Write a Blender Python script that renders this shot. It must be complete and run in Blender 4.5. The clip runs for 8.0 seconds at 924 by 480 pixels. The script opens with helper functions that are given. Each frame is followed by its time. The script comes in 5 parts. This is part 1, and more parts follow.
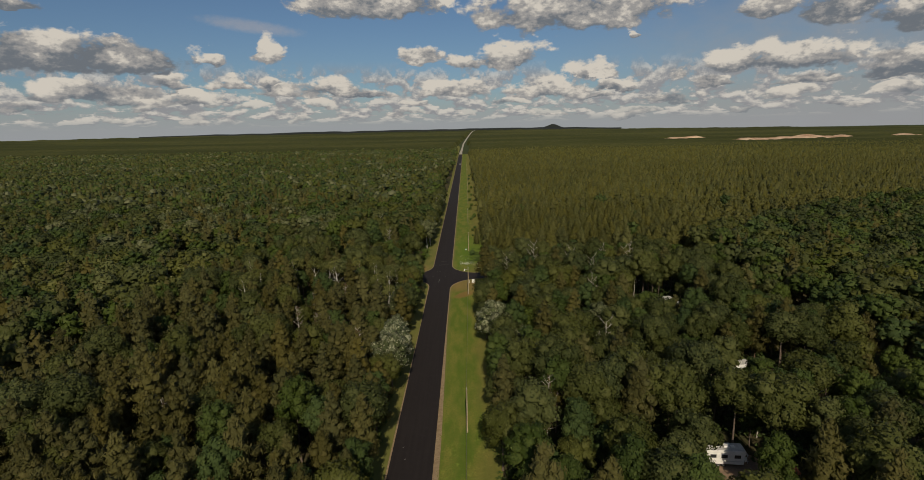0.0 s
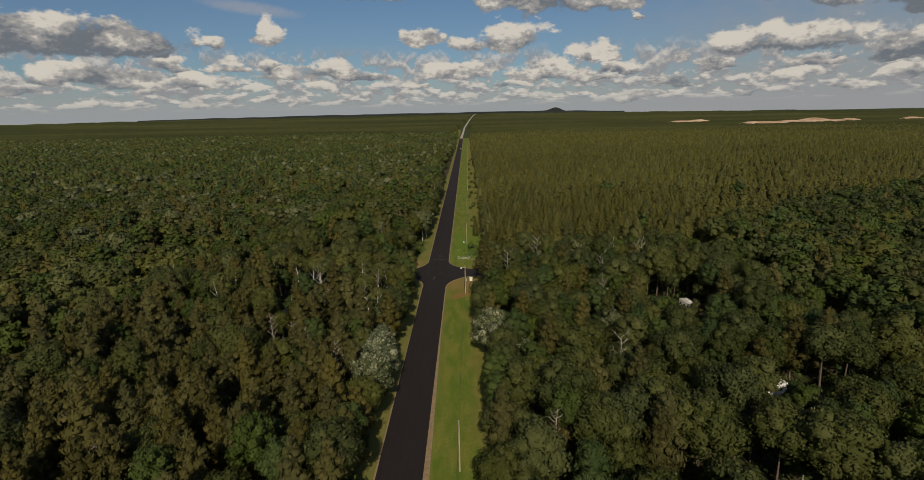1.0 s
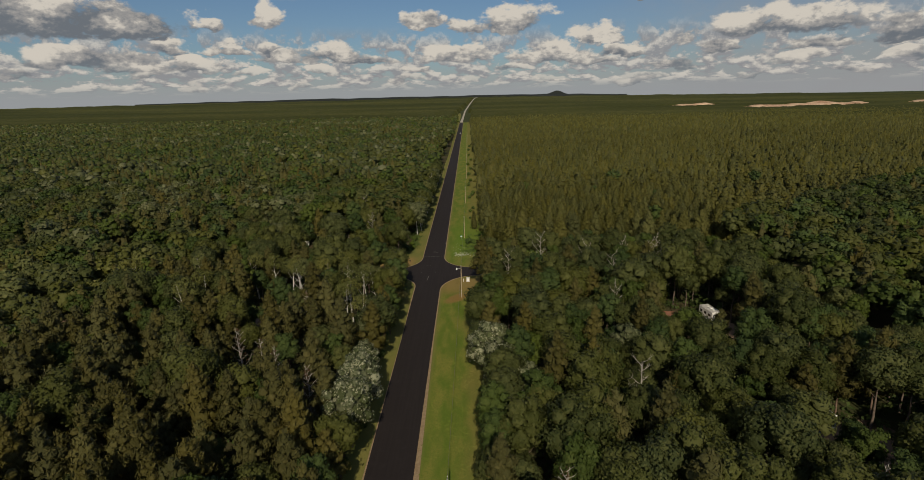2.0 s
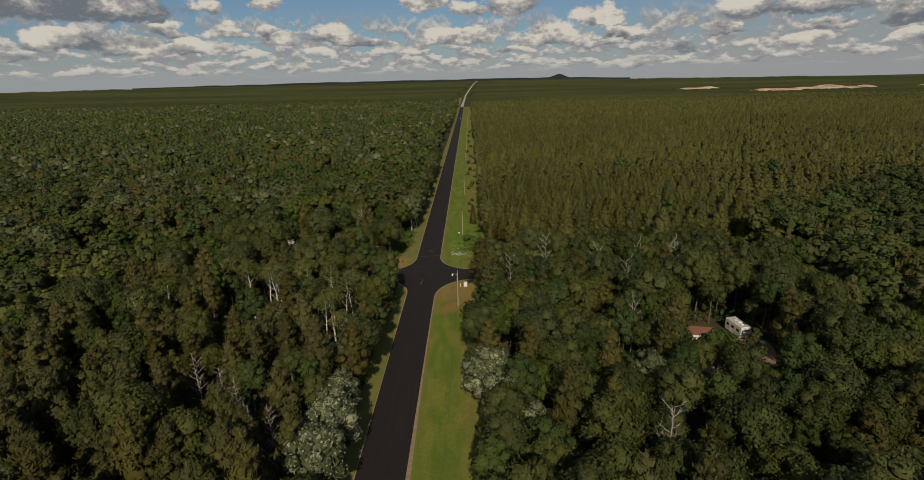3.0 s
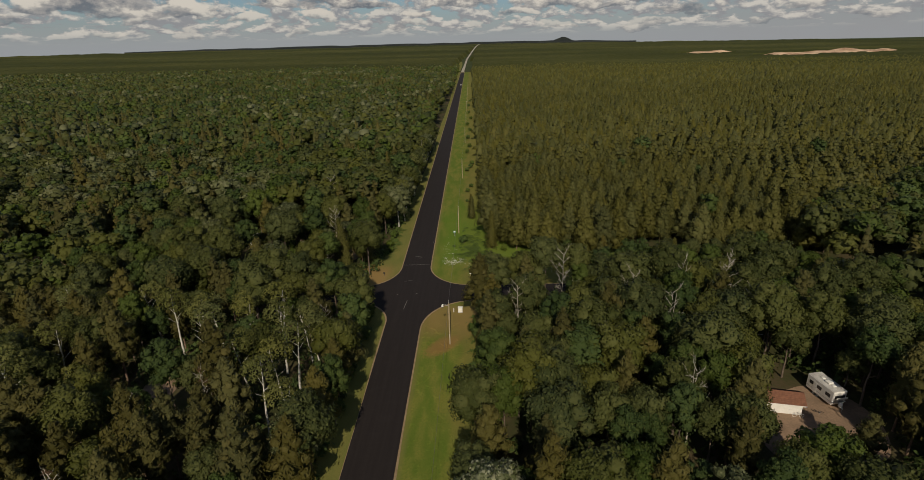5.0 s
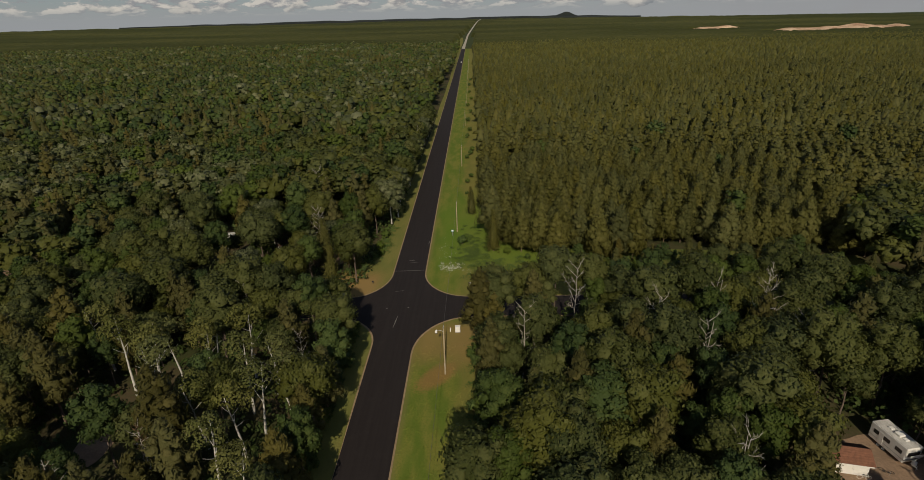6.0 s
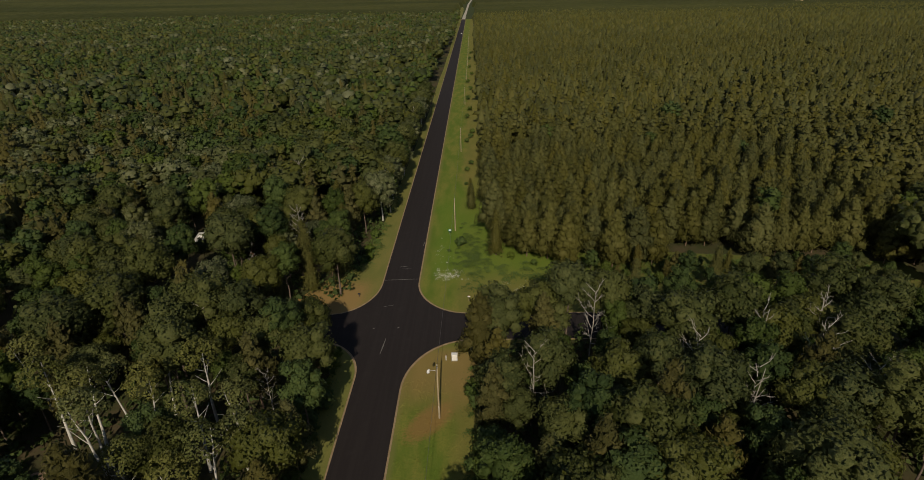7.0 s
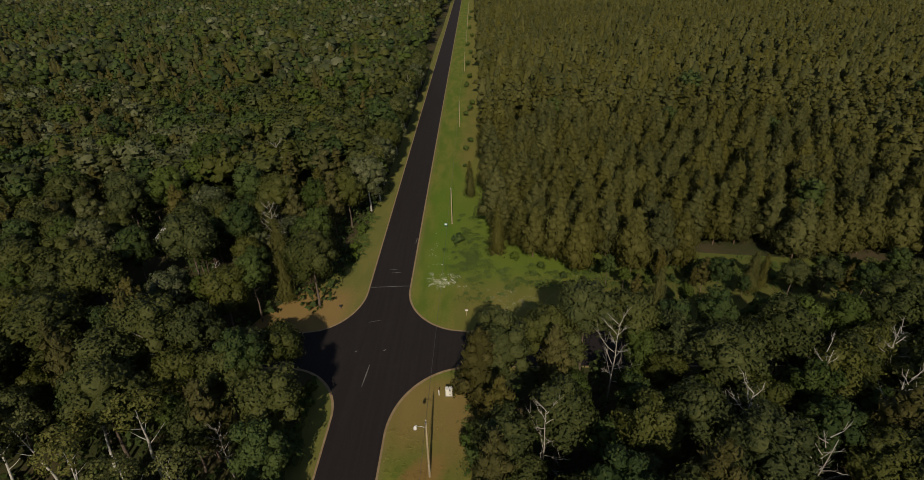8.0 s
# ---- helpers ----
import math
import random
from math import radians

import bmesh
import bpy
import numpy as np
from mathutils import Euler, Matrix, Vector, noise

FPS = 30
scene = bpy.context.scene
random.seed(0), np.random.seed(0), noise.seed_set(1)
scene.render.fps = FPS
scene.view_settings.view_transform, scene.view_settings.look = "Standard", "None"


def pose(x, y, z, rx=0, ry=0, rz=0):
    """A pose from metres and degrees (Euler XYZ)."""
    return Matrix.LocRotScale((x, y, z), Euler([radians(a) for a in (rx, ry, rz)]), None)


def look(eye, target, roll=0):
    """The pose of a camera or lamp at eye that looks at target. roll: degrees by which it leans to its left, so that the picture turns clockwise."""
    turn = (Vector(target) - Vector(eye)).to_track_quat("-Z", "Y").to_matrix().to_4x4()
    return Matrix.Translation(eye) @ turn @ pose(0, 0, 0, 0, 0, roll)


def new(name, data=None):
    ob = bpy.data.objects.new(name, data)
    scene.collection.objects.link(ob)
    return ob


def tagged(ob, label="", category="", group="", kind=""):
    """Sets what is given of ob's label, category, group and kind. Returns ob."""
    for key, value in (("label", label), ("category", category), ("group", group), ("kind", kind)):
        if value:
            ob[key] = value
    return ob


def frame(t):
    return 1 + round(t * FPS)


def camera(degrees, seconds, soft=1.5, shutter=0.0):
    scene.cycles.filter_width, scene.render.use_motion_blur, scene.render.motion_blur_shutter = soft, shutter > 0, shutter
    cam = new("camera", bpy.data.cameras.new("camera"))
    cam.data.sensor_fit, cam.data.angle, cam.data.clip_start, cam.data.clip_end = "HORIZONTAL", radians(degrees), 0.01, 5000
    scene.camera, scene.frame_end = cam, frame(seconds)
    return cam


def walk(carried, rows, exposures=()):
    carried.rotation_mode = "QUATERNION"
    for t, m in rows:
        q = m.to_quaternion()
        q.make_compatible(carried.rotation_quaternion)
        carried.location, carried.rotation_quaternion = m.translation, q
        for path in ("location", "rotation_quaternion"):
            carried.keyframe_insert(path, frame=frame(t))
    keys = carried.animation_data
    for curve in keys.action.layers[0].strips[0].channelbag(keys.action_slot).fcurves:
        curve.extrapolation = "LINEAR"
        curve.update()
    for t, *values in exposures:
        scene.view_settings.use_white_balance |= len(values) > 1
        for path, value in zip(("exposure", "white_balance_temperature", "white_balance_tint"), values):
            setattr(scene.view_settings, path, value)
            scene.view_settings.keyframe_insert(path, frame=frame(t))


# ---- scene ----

cam = camera(81.7, 8.0, soft=0.6)
# path of the flight: seconds, metres along the first view's axes, then yaw, pitch, roll
METRES, EYE, TILT, LEAN, TURN = 134.97, 56.0, -11.73, 1.21, 0.28
ROWS = [
    (0.0, 0.0, 0.0, 0.0, 0.0, 0.0, 0.0),
    (0.5, 0.006, 0.0591, 0.0132, 0.12, -0.85, 0.01),
    (1.0, 0.0118, 0.1199, 0.0252, 0.16, -1.69, 0.0),
    (1.5, 0.0174, 0.181, 0.0378, 0.20, -2.54, 0.02),
    (3.0, 0.0305, 0.3617, 0.0766, 0.36, -5.0, 0.03),
    (3.5, 0.0339, 0.4238, 0.0904, 0.40, -5.85, 0.04),
    (4.0, 0.0368, 0.4863, 0.1042, 0.45, -6.70, 0.01),
    (4.5, 0.0392, 0.5479, 0.1185, 0.47, -7.58, 0.02),
    (6.0, 0.0449, 0.7313, 0.1596, 0.61, -10.87, 0.01),
    (6.5, 0.0461, 0.7918, 0.1734, 0.64, -12.25, -0.02),
    (7.0, 0.0467, 0.8525, 0.1877, 0.65, -13.70, -0.07),
    (7.5, 0.048, 0.9139, 0.2011, 0.68, -15.34, -0.08),
    (8.0, 0.0504, 0.975, 0.2143, 0.72, -17.73, -0.08),
]
START = pose(0, 0, EYE, TILT, LEAN, TURN)
walk(cam, [(t, START @ pose(METRES * x, METRES * y, METRES * z, 90 + pitch, roll, yaw))
           for t, x, y, z, yaw, pitch, roll in ROWS],
     exposures=[(0.0, -0.04), (4.5, -0.06), (6.5, -0.08), (8.0, -0.13)])

# ---- world, sun ----
SUN_UP = radians(34.0)
sun_data = bpy.data.lights.new("sun", "SUN")
sun_data.energy, sun_data.angle, sun_data.color = 3.4, radians(0.53), (1.0, 0.88, 0.70)
sun = new("sun", sun_data)
sun.matrix_world = look((0.6, -20.0, 13.9), (0, 0, 0))

world = bpy.data.worlds.new("sky")
scene.world = world
world.use_nodes = True
wt = world.node_tree
wt.nodes.clear()


class Nodes:
    """Short calls for shader nodes of one tree."""

    def __init__(self, tree):
        self.t = tree

    def node(self, kind, **inputs):
        n = self.t.nodes.new(kind)
        for key, value in inputs.items():
            self.put(n.inputs[key], value)
        return n

    def put(self, socket, value):
        if isinstance(value, bpy.types.NodeSocket):
            self.t.links.new(value, socket)
        else:
            socket.default_value = value

    def m(self, op, a, b=0.0, c=0.0, clamp=False):
        n = self.t.nodes.new("ShaderNodeMath")
        n.operation, n.use_clamp = op, clamp
        for i, v in enumerate((a, b, c)):
            self.put(n.inputs[i], v)
        return n.outputs[0]

    def ramp(self, v, lo, hi, to_lo=0.0, to_hi=1.0):
        n = self.t.nodes.new("ShaderNodeMapRange")
        n.interpolation_type = "SMOOTHSTEP"
        for i, x in enumerate((v, lo, hi, to_lo, to_hi)):
            self.put(n.inputs[i], x)
        return n.outputs[0]

    def mix(self, f, a, b):
        n = self.t.nodes.new("ShaderNodeMix")
        n.data_type = "RGBA"
        self.put(n.inputs[0], f)
        for i, v in ((6, a), (7, b)):
            self.put(n.inputs[i], (*v, 1) if isinstance(v, tuple) and len(v) == 3 else v)
        return n.outputs[2]

    def noise(self, at, scale, detail=3.0, rough=0.55, distort=0.0):
        n = self.node("ShaderNodeTexNoise", Scale=scale, Detail=detail, Roughness=rough, Distortion=distort)
        if at is not None:
            self.put(n.inputs["Vector"], at)
        return n.outputs[0]

    def xyz(self, v):
        n = self.node("ShaderNodeSeparateXYZ", Vector=v)
        return n.outputs

    def vec(self, x, y, z):
        return self.node("ShaderNodeCombineXYZ", X=x, Y=y, Z=z).outputs[0]


W = Nodes(wt)
sky = wt.nodes.new("ShaderNodeTexSky")
sky.sky_type, sky.sun_disc = "NISHITA", False
sky.sun_elevation, sky.sun_rotation = SUN_UP, radians(180)
sky.air_density, sky.dust_density, sky.ozone_density = 1.0, 0.8, 2.0

aim = wt.nodes.new("ShaderNodeTexCoord").outputs["Generated"]
dx, dy, dz = W.xyz(aim)
AZ = W.m("MULTIPLY", W.m("ARCTAN2", dx, dy), 57.2958)
EL = W.m("MULTIPLY", W.m("ARCSINE", dz), 57.2958)
flat = W.vec(AZ, W.m("MULTIPLY", EL, 1.6), 0.0)
puff = W.noise(flat, 0.34, 6.0, 0.55)
fine = W.noise(flat, 1.6, 5.0, 0.6)
wob_a = W.m("MULTIPLY", W.m("SUBTRACT", puff, 0.5), 6.0)
wob_b = W.m("MULTIPLY", W.m("SUBTRACT", fine, 0.5), 1.6)

warp_a = W.noise(W.vec(W.m("MULTIPLY", AZ, 0.22), W.m("MULTIPLY", EL, 0.5), 7.3), 1.0, 3.0, 0.5)
warp_e = W.noise(W.vec(W.m("MULTIPLY", AZ, 0.30), W.m("MULTIPLY", EL, 0.6), 2.1), 1.0, 3.0, 0.5)
CAZ = W.m("ADD", AZ, W.m("MULTIPLY", W.m("SUBTRACT", warp_a, 0.5), 5.0))
CEL = W.m("ADD", EL, W.m("MULTIPLY", W.m("SUBTRACT", warp_e, 0.5), 2.4))

# cumulus in degrees: bearing, height, half width, half height, tone (below 0: a grey shaded body)
CUMULUS = [
    (-36.0, 6.4, 10.5, 2.0, -0.42), (-38.0, 10.3, 2.1, 0.7, -0.3), (-9.1, 12.0, 8.0, 2.2, -0.1), (-18.7, 7.4, 1.5, 1.7, 0.25),
    (10.9, 10.8, 11.2, 2.8, -0.05), (16.8, 8.5, 0.7, 0.5, -0.3), (28.5, 9.7, 2.3, 1.7, -0.3), (33.5, 9.2, 3.6, 2.3, -0.35),
    (37.8, 7.9, 3.0, 1.5, -0.4), (4.6, 6.9, 4.4, 1.6, 0.1), (0.2, 6.4, 2.5, 1.0, 0.1), (-4.1, 7.2, 2.3, 1.1, 0.1), (-24.0, 6.6, 1.3, 0.8, 0.1),
]
LOW_CUMULUS = [
    (13.3, 5.2, 3.3, 1.2, 0.2), (29.3, 5.2, 8.4, 1.5, -0.05), (38.3, 4.3, 3.6, 1.4, -0.3), (-13.6, 4.1, 3.4, 1.3, 0.2), (-1.1, 3.8, 3.8, 1.2, 0.2),
    (8.9, 3.6, 4.9, 1.3, 0.2), (-34.3, 3.4, 5.5, 1.1, -0.1), (-28.0, 4.6, 2.0, 1.0, 0.1), (-23.0, 4.4, 2.0, 0.8, 0.2), (-19.0, 4.6, 1.4, 0.7, 0.2), (-26.5, 3.0, 3.0, 0.7, 0.1),
]
sown = random.Random(77)
for i in range(30):
    el = 1.5 + 2.2 * (i % 3) / 2 + sown.uniform(-0.25, 0.25)
    LOW_CUMULUS.insert(0, (-42 + i * 2.85 + sown.uniform(-1.2, 1.2), el, sown.uniform(1.2, 3.0) * (0.6 + 0.16 * el), 0.22 + 0.13 * el, sown.uniform(-0.15, 0.3)))
cover, lift = 0.0, 0.0
for az, el, w, h, tone in LOW_CUMULUS + CUMULUS:
    u = W.m("DIVIDE", W.m("SUBTRACT", CAZ, az), w)
    v = W.m("DIVIDE", W.m("SUBTRACT", CEL, el), 1.22 * h)
    below = W.m("MAXIMUM", W.m("MULTIPLY", v, -2.1), v)
    d = W.m("SUBTRACT", 1.0, W.m("ADD", W.m("MULTIPLY", u, u), W.m("MULTIPLY", below, below)))
    big = min(1.0, 0.55 + 0.9 / h)
    d = W.m("ADD", d, W.m("ADD", W.m("MULTIPLY", wob_a, 0.62 * big), W.m("MULTIPLY", wob_b, 0.5)))
    cover = W.m("MAXIMUM", cover, W.ramp(d, -0.08, 0.52))
    hold = W.ramp(d, -0.5, 0.1)
    v = W.m("ADD", W.m("MAXIMUM", W.m("MINIMUM", v, 1.1), -1.1), tone - 0.12)
    lift = W.m("ADD", W.m("MULTIPLY", v, hold), W.m("MULTIPLY", lift, W.m("SUBTRACT", 1.0, hold)))
# ranks of small cumulus towards the horizon
def rank_of(height):
    at = W.vec(W.m("MULTIPLY", AZ, 0.34), W.m("DIVIDE", 26.0, W.m("ADD", W.m("MAXIMUM", height, 0.0), 3.2)), 4.7)
    return W.noise(at, 1.05, 6.0, 0.62)


rank = W.m("ADD", rank_of(EL), W.m("MULTIPLY", wob_b, 0.05))
over = rank_of(W.m("ADD", EL, 0.42))
belt = W.m("MULTIPLY", W.ramp(EL, 0.5, 1.6), W.ramp(EL, 7.0, 4.6))
rank_a = W.m("MULTIPLY", W.m("MULTIPLY", W.ramp(rank, 0.445, 0.53), belt), 0.92)
rank_lit = W.ramp(W.m("ADD", W.m("SUBTRACT", rank, over), W.m("MULTIPLY", wob_b, 0.06)), -0.05, 0.14)
# sky above the view: unseen bright cloud cover, added to fill the shadows
dome_at = W.vec(W.m("DIVIDE", dx, W.m("ADD", W.m("MAXIMUM", dz, 0.0), 0.12)),
                W.m("DIVIDE", dy, W.m("ADD", W.m("MAXIMUM", dz, 0.0), 0.12)), 1.3)
dome = W.noise(dome_at, 1.1, 6.0, 0.6)
dome_a = W.m("MULTIPLY", W.ramp(dome, 0.48, 0.60), W.ramp(EL, 14.0, 18.0))
# thin veil to the east and a high wisp
veil = W.m("MULTIPLY", W.ramp(AZ, 6.0, 34.0), W.ramp(EL, 16.0, 5.0))
veil = W.m("MULTIPLY", veil, W.ramp(puff, 0.25, 0.75, 0.35, 0.75))
wisp_u = W.m("DIVIDE", W.m("ADD", AZ, 20.5), 5.6)
wisp_v = W.m("DIVIDE", W.m("ADD", W.m("SUBTRACT", EL, 9.85), W.m("MULTIPLY", W.m("ADD", AZ, 20.5), 0.10)), 0.75)
wisp = W.m("SUBTRACT", 1.0, W.m("ADD", W.m("MULTIPLY", wisp_u, wisp_u), W.m("MULTIPLY", wisp_v, wisp_v)))
wisp = W.m("MULTIPLY", W.ramp(W.m("ADD", wisp, W.m("MULTIPLY", wob_b, 0.5)), 0.0, 1.2), 0.45)
haze = W.ramp(EL, 4.5, -0.3)

lit = W.ramp(W.m("ADD", lift, W.m("ADD", W.m("MULTIPLY", wob_a, 0.6), W.m("MULTIPLY", wob_b, 0.95))), -0.85, 0.85)
cloud = W.mix(W.ramp(lit, 0.0, 0.45), (0.150, 0.168, 0.190), (0.315, 0.305, 0.295))
cloud = W.mix(W.ramp(lit, 0.40, 0.95), cloud, (0.63, 0.58, 0.505))
tint = W.node("ShaderNodeVectorMath")
tint.operation = "MULTIPLY"
W.put(tint.inputs[0], sky.outputs[0])
tint.inputs[1].default_value = (0.0405, 0.0475, 0.0550)
air = W.mix(W.m("MULTIPLY", haze, 0.85), tint.outputs[0], (0.335, 0.345, 0.36))
air = W.mix(veil, air, (0.30, 0.30, 0.305))
air = W.mix(wisp, air, (0.42, 0.38, 0.36))
air = W.mix(rank_a, air, W.mix(rank_lit, (0.275, 0.275, 0.285), (0.60, 0.56, 0.50)))
air = W.mix(dome_a, air, (0.56, 0.54, 0.51))
cover = W.m("MULTIPLY", cover, W.ramp(EL, 0.6, 4.0, 0.5, 1.0))
air = W.mix(cover, air, cloud)
ground_side = W.ramp(EL, -0.6, -1.2)
air = W.mix(ground_side, air, (0.05, 0.06, 0.04))
back = W.node("ShaderNodeBackground", Color=air, Strength=1.0)
outw = wt.nodes.new("ShaderNodeOutputWorld")
wt.links.new(back.outputs[0], outw.inputs[0])

# ---- materials ----
def material(name):
    mt = bpy.data.materials.new(name)
    mt.use_nodes = True
    mt.node_tree.nodes.clear()
    k = Nodes(mt.node_tree)
    out = mt.node_tree.nodes.new("ShaderNodeOutputMaterial")
    geo = mt.node_tree.nodes.new("ShaderNodeNewGeometry")
    info = mt.node_tree.nodes.new("ShaderNodeObjectInfo")
    return mt, k, out, geo, info


def close(k, out, color, rough=0.8, metal=0.0, bump=None, strength=0.3, distance=0.05, spec=0.5):
    b = k.node("ShaderNodeBsdfPrincipled", Roughness=rough, Metallic=metal)
    b.inputs["Specular IOR Level"].default_value = spec
    k.put(b.inputs["Base Color"], (*color, 1) if isinstance(color, tuple) else color)
    if bump is not None:
        n = k.node("ShaderNodeBump", Strength=strength, Distance=distance, Height=bump)
        k.put(b.inputs["Normal"], n.outputs[0])
    k.t.links.new(b.outputs[0], out.inputs[0])
    return b


def foliage(name, dark, mid, light, patch=0.07, see=0.3, rough=0.55, tip=0.45):
    """Leaves: tone by tree, by part of the wood and by leaf cluster, some light let through."""
    mt, k, out, geo, info = material(name)
    pos = geo.outputs["Position"]
    px, py, pz = k.xyz(pos)
    stand = k.noise(k.vec(px, py, 0.0), 0.014, 2.0)
    wood = k.noise(pos, patch, 2.0)
    tuft = k.noise(pos, 1.1, 2.0)
    one = geo.outputs["Random Per Island"]
    # a tree's own tone: stored in the meshes that hold many trees, else the object's
    own = mt.node_tree.nodes.new("ShaderNodeAttribute")
    own.attribute_name = "tree_tone"
    tone, held, warm = k.xyz(own.outputs["Vector"])
    rest = k.m("MULTIPLY", info.outputs["Random"], k.m("SUBTRACT", 1.0, held))
    tree = k.m("ADD", tone, rest)
    f = k.m("ADD", k.m("MULTIPLY", tree, 1.0), k.m("MULTIPLY", k.m("SUBTRACT", wood, 0.5), 0.7))
    f = k.m("ADD", f, k.m("MULTIPLY", k.m("SUBTRACT", tuft, 0.5), 0.45))
    f = k.m("ADD", f, k.m("MULTIPLY", k.m("SUBTRACT", stand, 0.5), 0.9), clamp=True)
    col = k.mix(f, dark, mid)
    hue = k.m("FRACT", k.m("MULTIPLY", tree, 7.31))
    turned = k.node("ShaderNodeHueSaturation", Hue=k.m("ADD", k.m("MULTIPLY", hue, 0.024), 0.490), Saturation=k.m("ADD", k.m("MULTIPLY", hue, -0.2), 1.08), Color=col)
    col = turned.outputs[0]
    col = k.mix(k.m("MULTIPLY", k.ramp(one, 0.6 if tip < 0.5 else 0.4, 1.0), tip), col, light)
    grain = k.noise(pos, 5.5, 3.0, 0.7)
    b = k.node("ShaderNodeBsdfPrincipled", Roughness=rough)
    b.inputs["Specular IOR Level"].default_value = 0.25
    k.put(b.inputs["Base Color"], col)
    relief = k.node("ShaderNodeBump", Strength=0.8, Distance=0.25, Height=grain)
    k.put(b.inputs["Normal"], relief.outputs[0])
    tr = k.node("ShaderNodeBsdfTranslucent", Color=col)
    mixer = k.node("ShaderNodeMixShader", Fac=see)
    k.t.links.new(b.outputs[0], mixer.inputs[1])
    k.t.links.new(tr.outputs[0], mixer.inputs[2])
    k.t.links.new(mixer.outputs[0], out.inputs[0])
    return mt


def plain(name, a, b, scale=2.0, rough=0.8, metal=0.0, bump=0.15, spec=0.4):
    """A surface of two near tones at two scales, with slight relief."""
    mt, k, out, geo, info = material(name)
    pos = geo.outputs["Position"]
    f = k.m("ADD", k.m("MULTIPLY", k.noise(pos, scale, 3.0), 0.6), k.m("MULTIPLY", k.noise(pos, scale * 9, 2.0), 0.4))
    close(k, out, k.mix(k.ramp(f, 0.35, 0.65), a, b), rough, metal, f, bump, 0.02, spec)
    return mt


leaf_oak = foliage("oak_leaves", (0.044, 0.056, 0.0105), (0.098, 0.106, 0.021), (0.17, 0.175, 0.055))
leaf_maple = foliage("maple_leaves", (0.036, 0.060, 0.0105), (0.080, 0.112, 0.019), (0.135, 0.165, 0.040))
leaf_birch = foliage("birch_leaves", (0.105, 0.115, 0.024), (0.165, 0.165, 0.038), (0.26, 0.25, 0.085))
leaf_silver = foliage("poplar_leaves", (0.070, 0.088, 0.028), (0.13, 0.148, 0.055), (0.60, 0.59, 0.39), tip=0.65)
leaf_pine = foliage("pine_needles", (0.060, 0.058, 0.0125), (0.116, 0.104, 0.024), (0.175, 0.148, 0.046))
leaf_row = foliage("plantation_needles", (0.072, 0.074, 0.0145), (0.124, 0.118, 0.0240), (0.190, 0.172, 0.050), patch=0.05)
leaf_pale = foliage("aspen_leaves", (0.062, 0.074, 0.022), (0.115, 0.125, 0.040), (0.30, 0.30, 0.16), tip=0.5)
leaf_bush = foliage("bush_leaves", (0.070, 0.110, 0.017), (0.11, 0.155, 0.025), (0.16, 0.20, 0.045))
leaf_dead = foliage("dead_needles", (0.085, 0.050, 0.025), (0.13, 0.080, 0.04), (0.17, 0.12, 0.07))
bark = plain("bark", (0.085, 0.062, 0.045), (0.17, 0.13, 0.10), 3.0, 0.9)
bark_pine = plain("pine_bark", (0.12, 0.075, 0.05), (0.22, 0.15, 0.105), 3.0, 0.9)
bark_white = plain("birch_bark", (0.38, 0.36, 0.31), (0.62, 0.59, 0.52), 2.5, 0.75)
bark_grey = plain("weathered_wood", (0.28, 0.25, 0.21), (0.46, 0.42, 0.36), 2.0, 0.85)


def ground_material():
    mt, k, out, geo, info = material("forest_floor")
    pos = geo.outputs["Position"]
    a = k.noise(pos, 0.09, 4.0)
    b = k.noise(pos, 1.7, 4.0)
    c = k.noise(pos, 0.004, 3.0)
    col = k.mix(k.ramp(a, 0.38, 0.62), (0.045, 0.05, 0.018), (0.085, 0.065, 0.035))
    col = k.mix(k.m("MULTIPLY", k.ramp(b, 0.45, 0.75), 0.5), col, (0.035, 0.06, 0.014))
    x, y, z = k.xyz(pos)
    far = k.ramp(y, 900.0, 1500.0)
    col = k.mix(far, col, k.mix(c, (0.035, 0.05, 0.016), (0.06, 0.07, 0.025)))
    close(k, out, col, 0.95, 0.0, b, 0.5, 0.15, 0.1)
    return mt


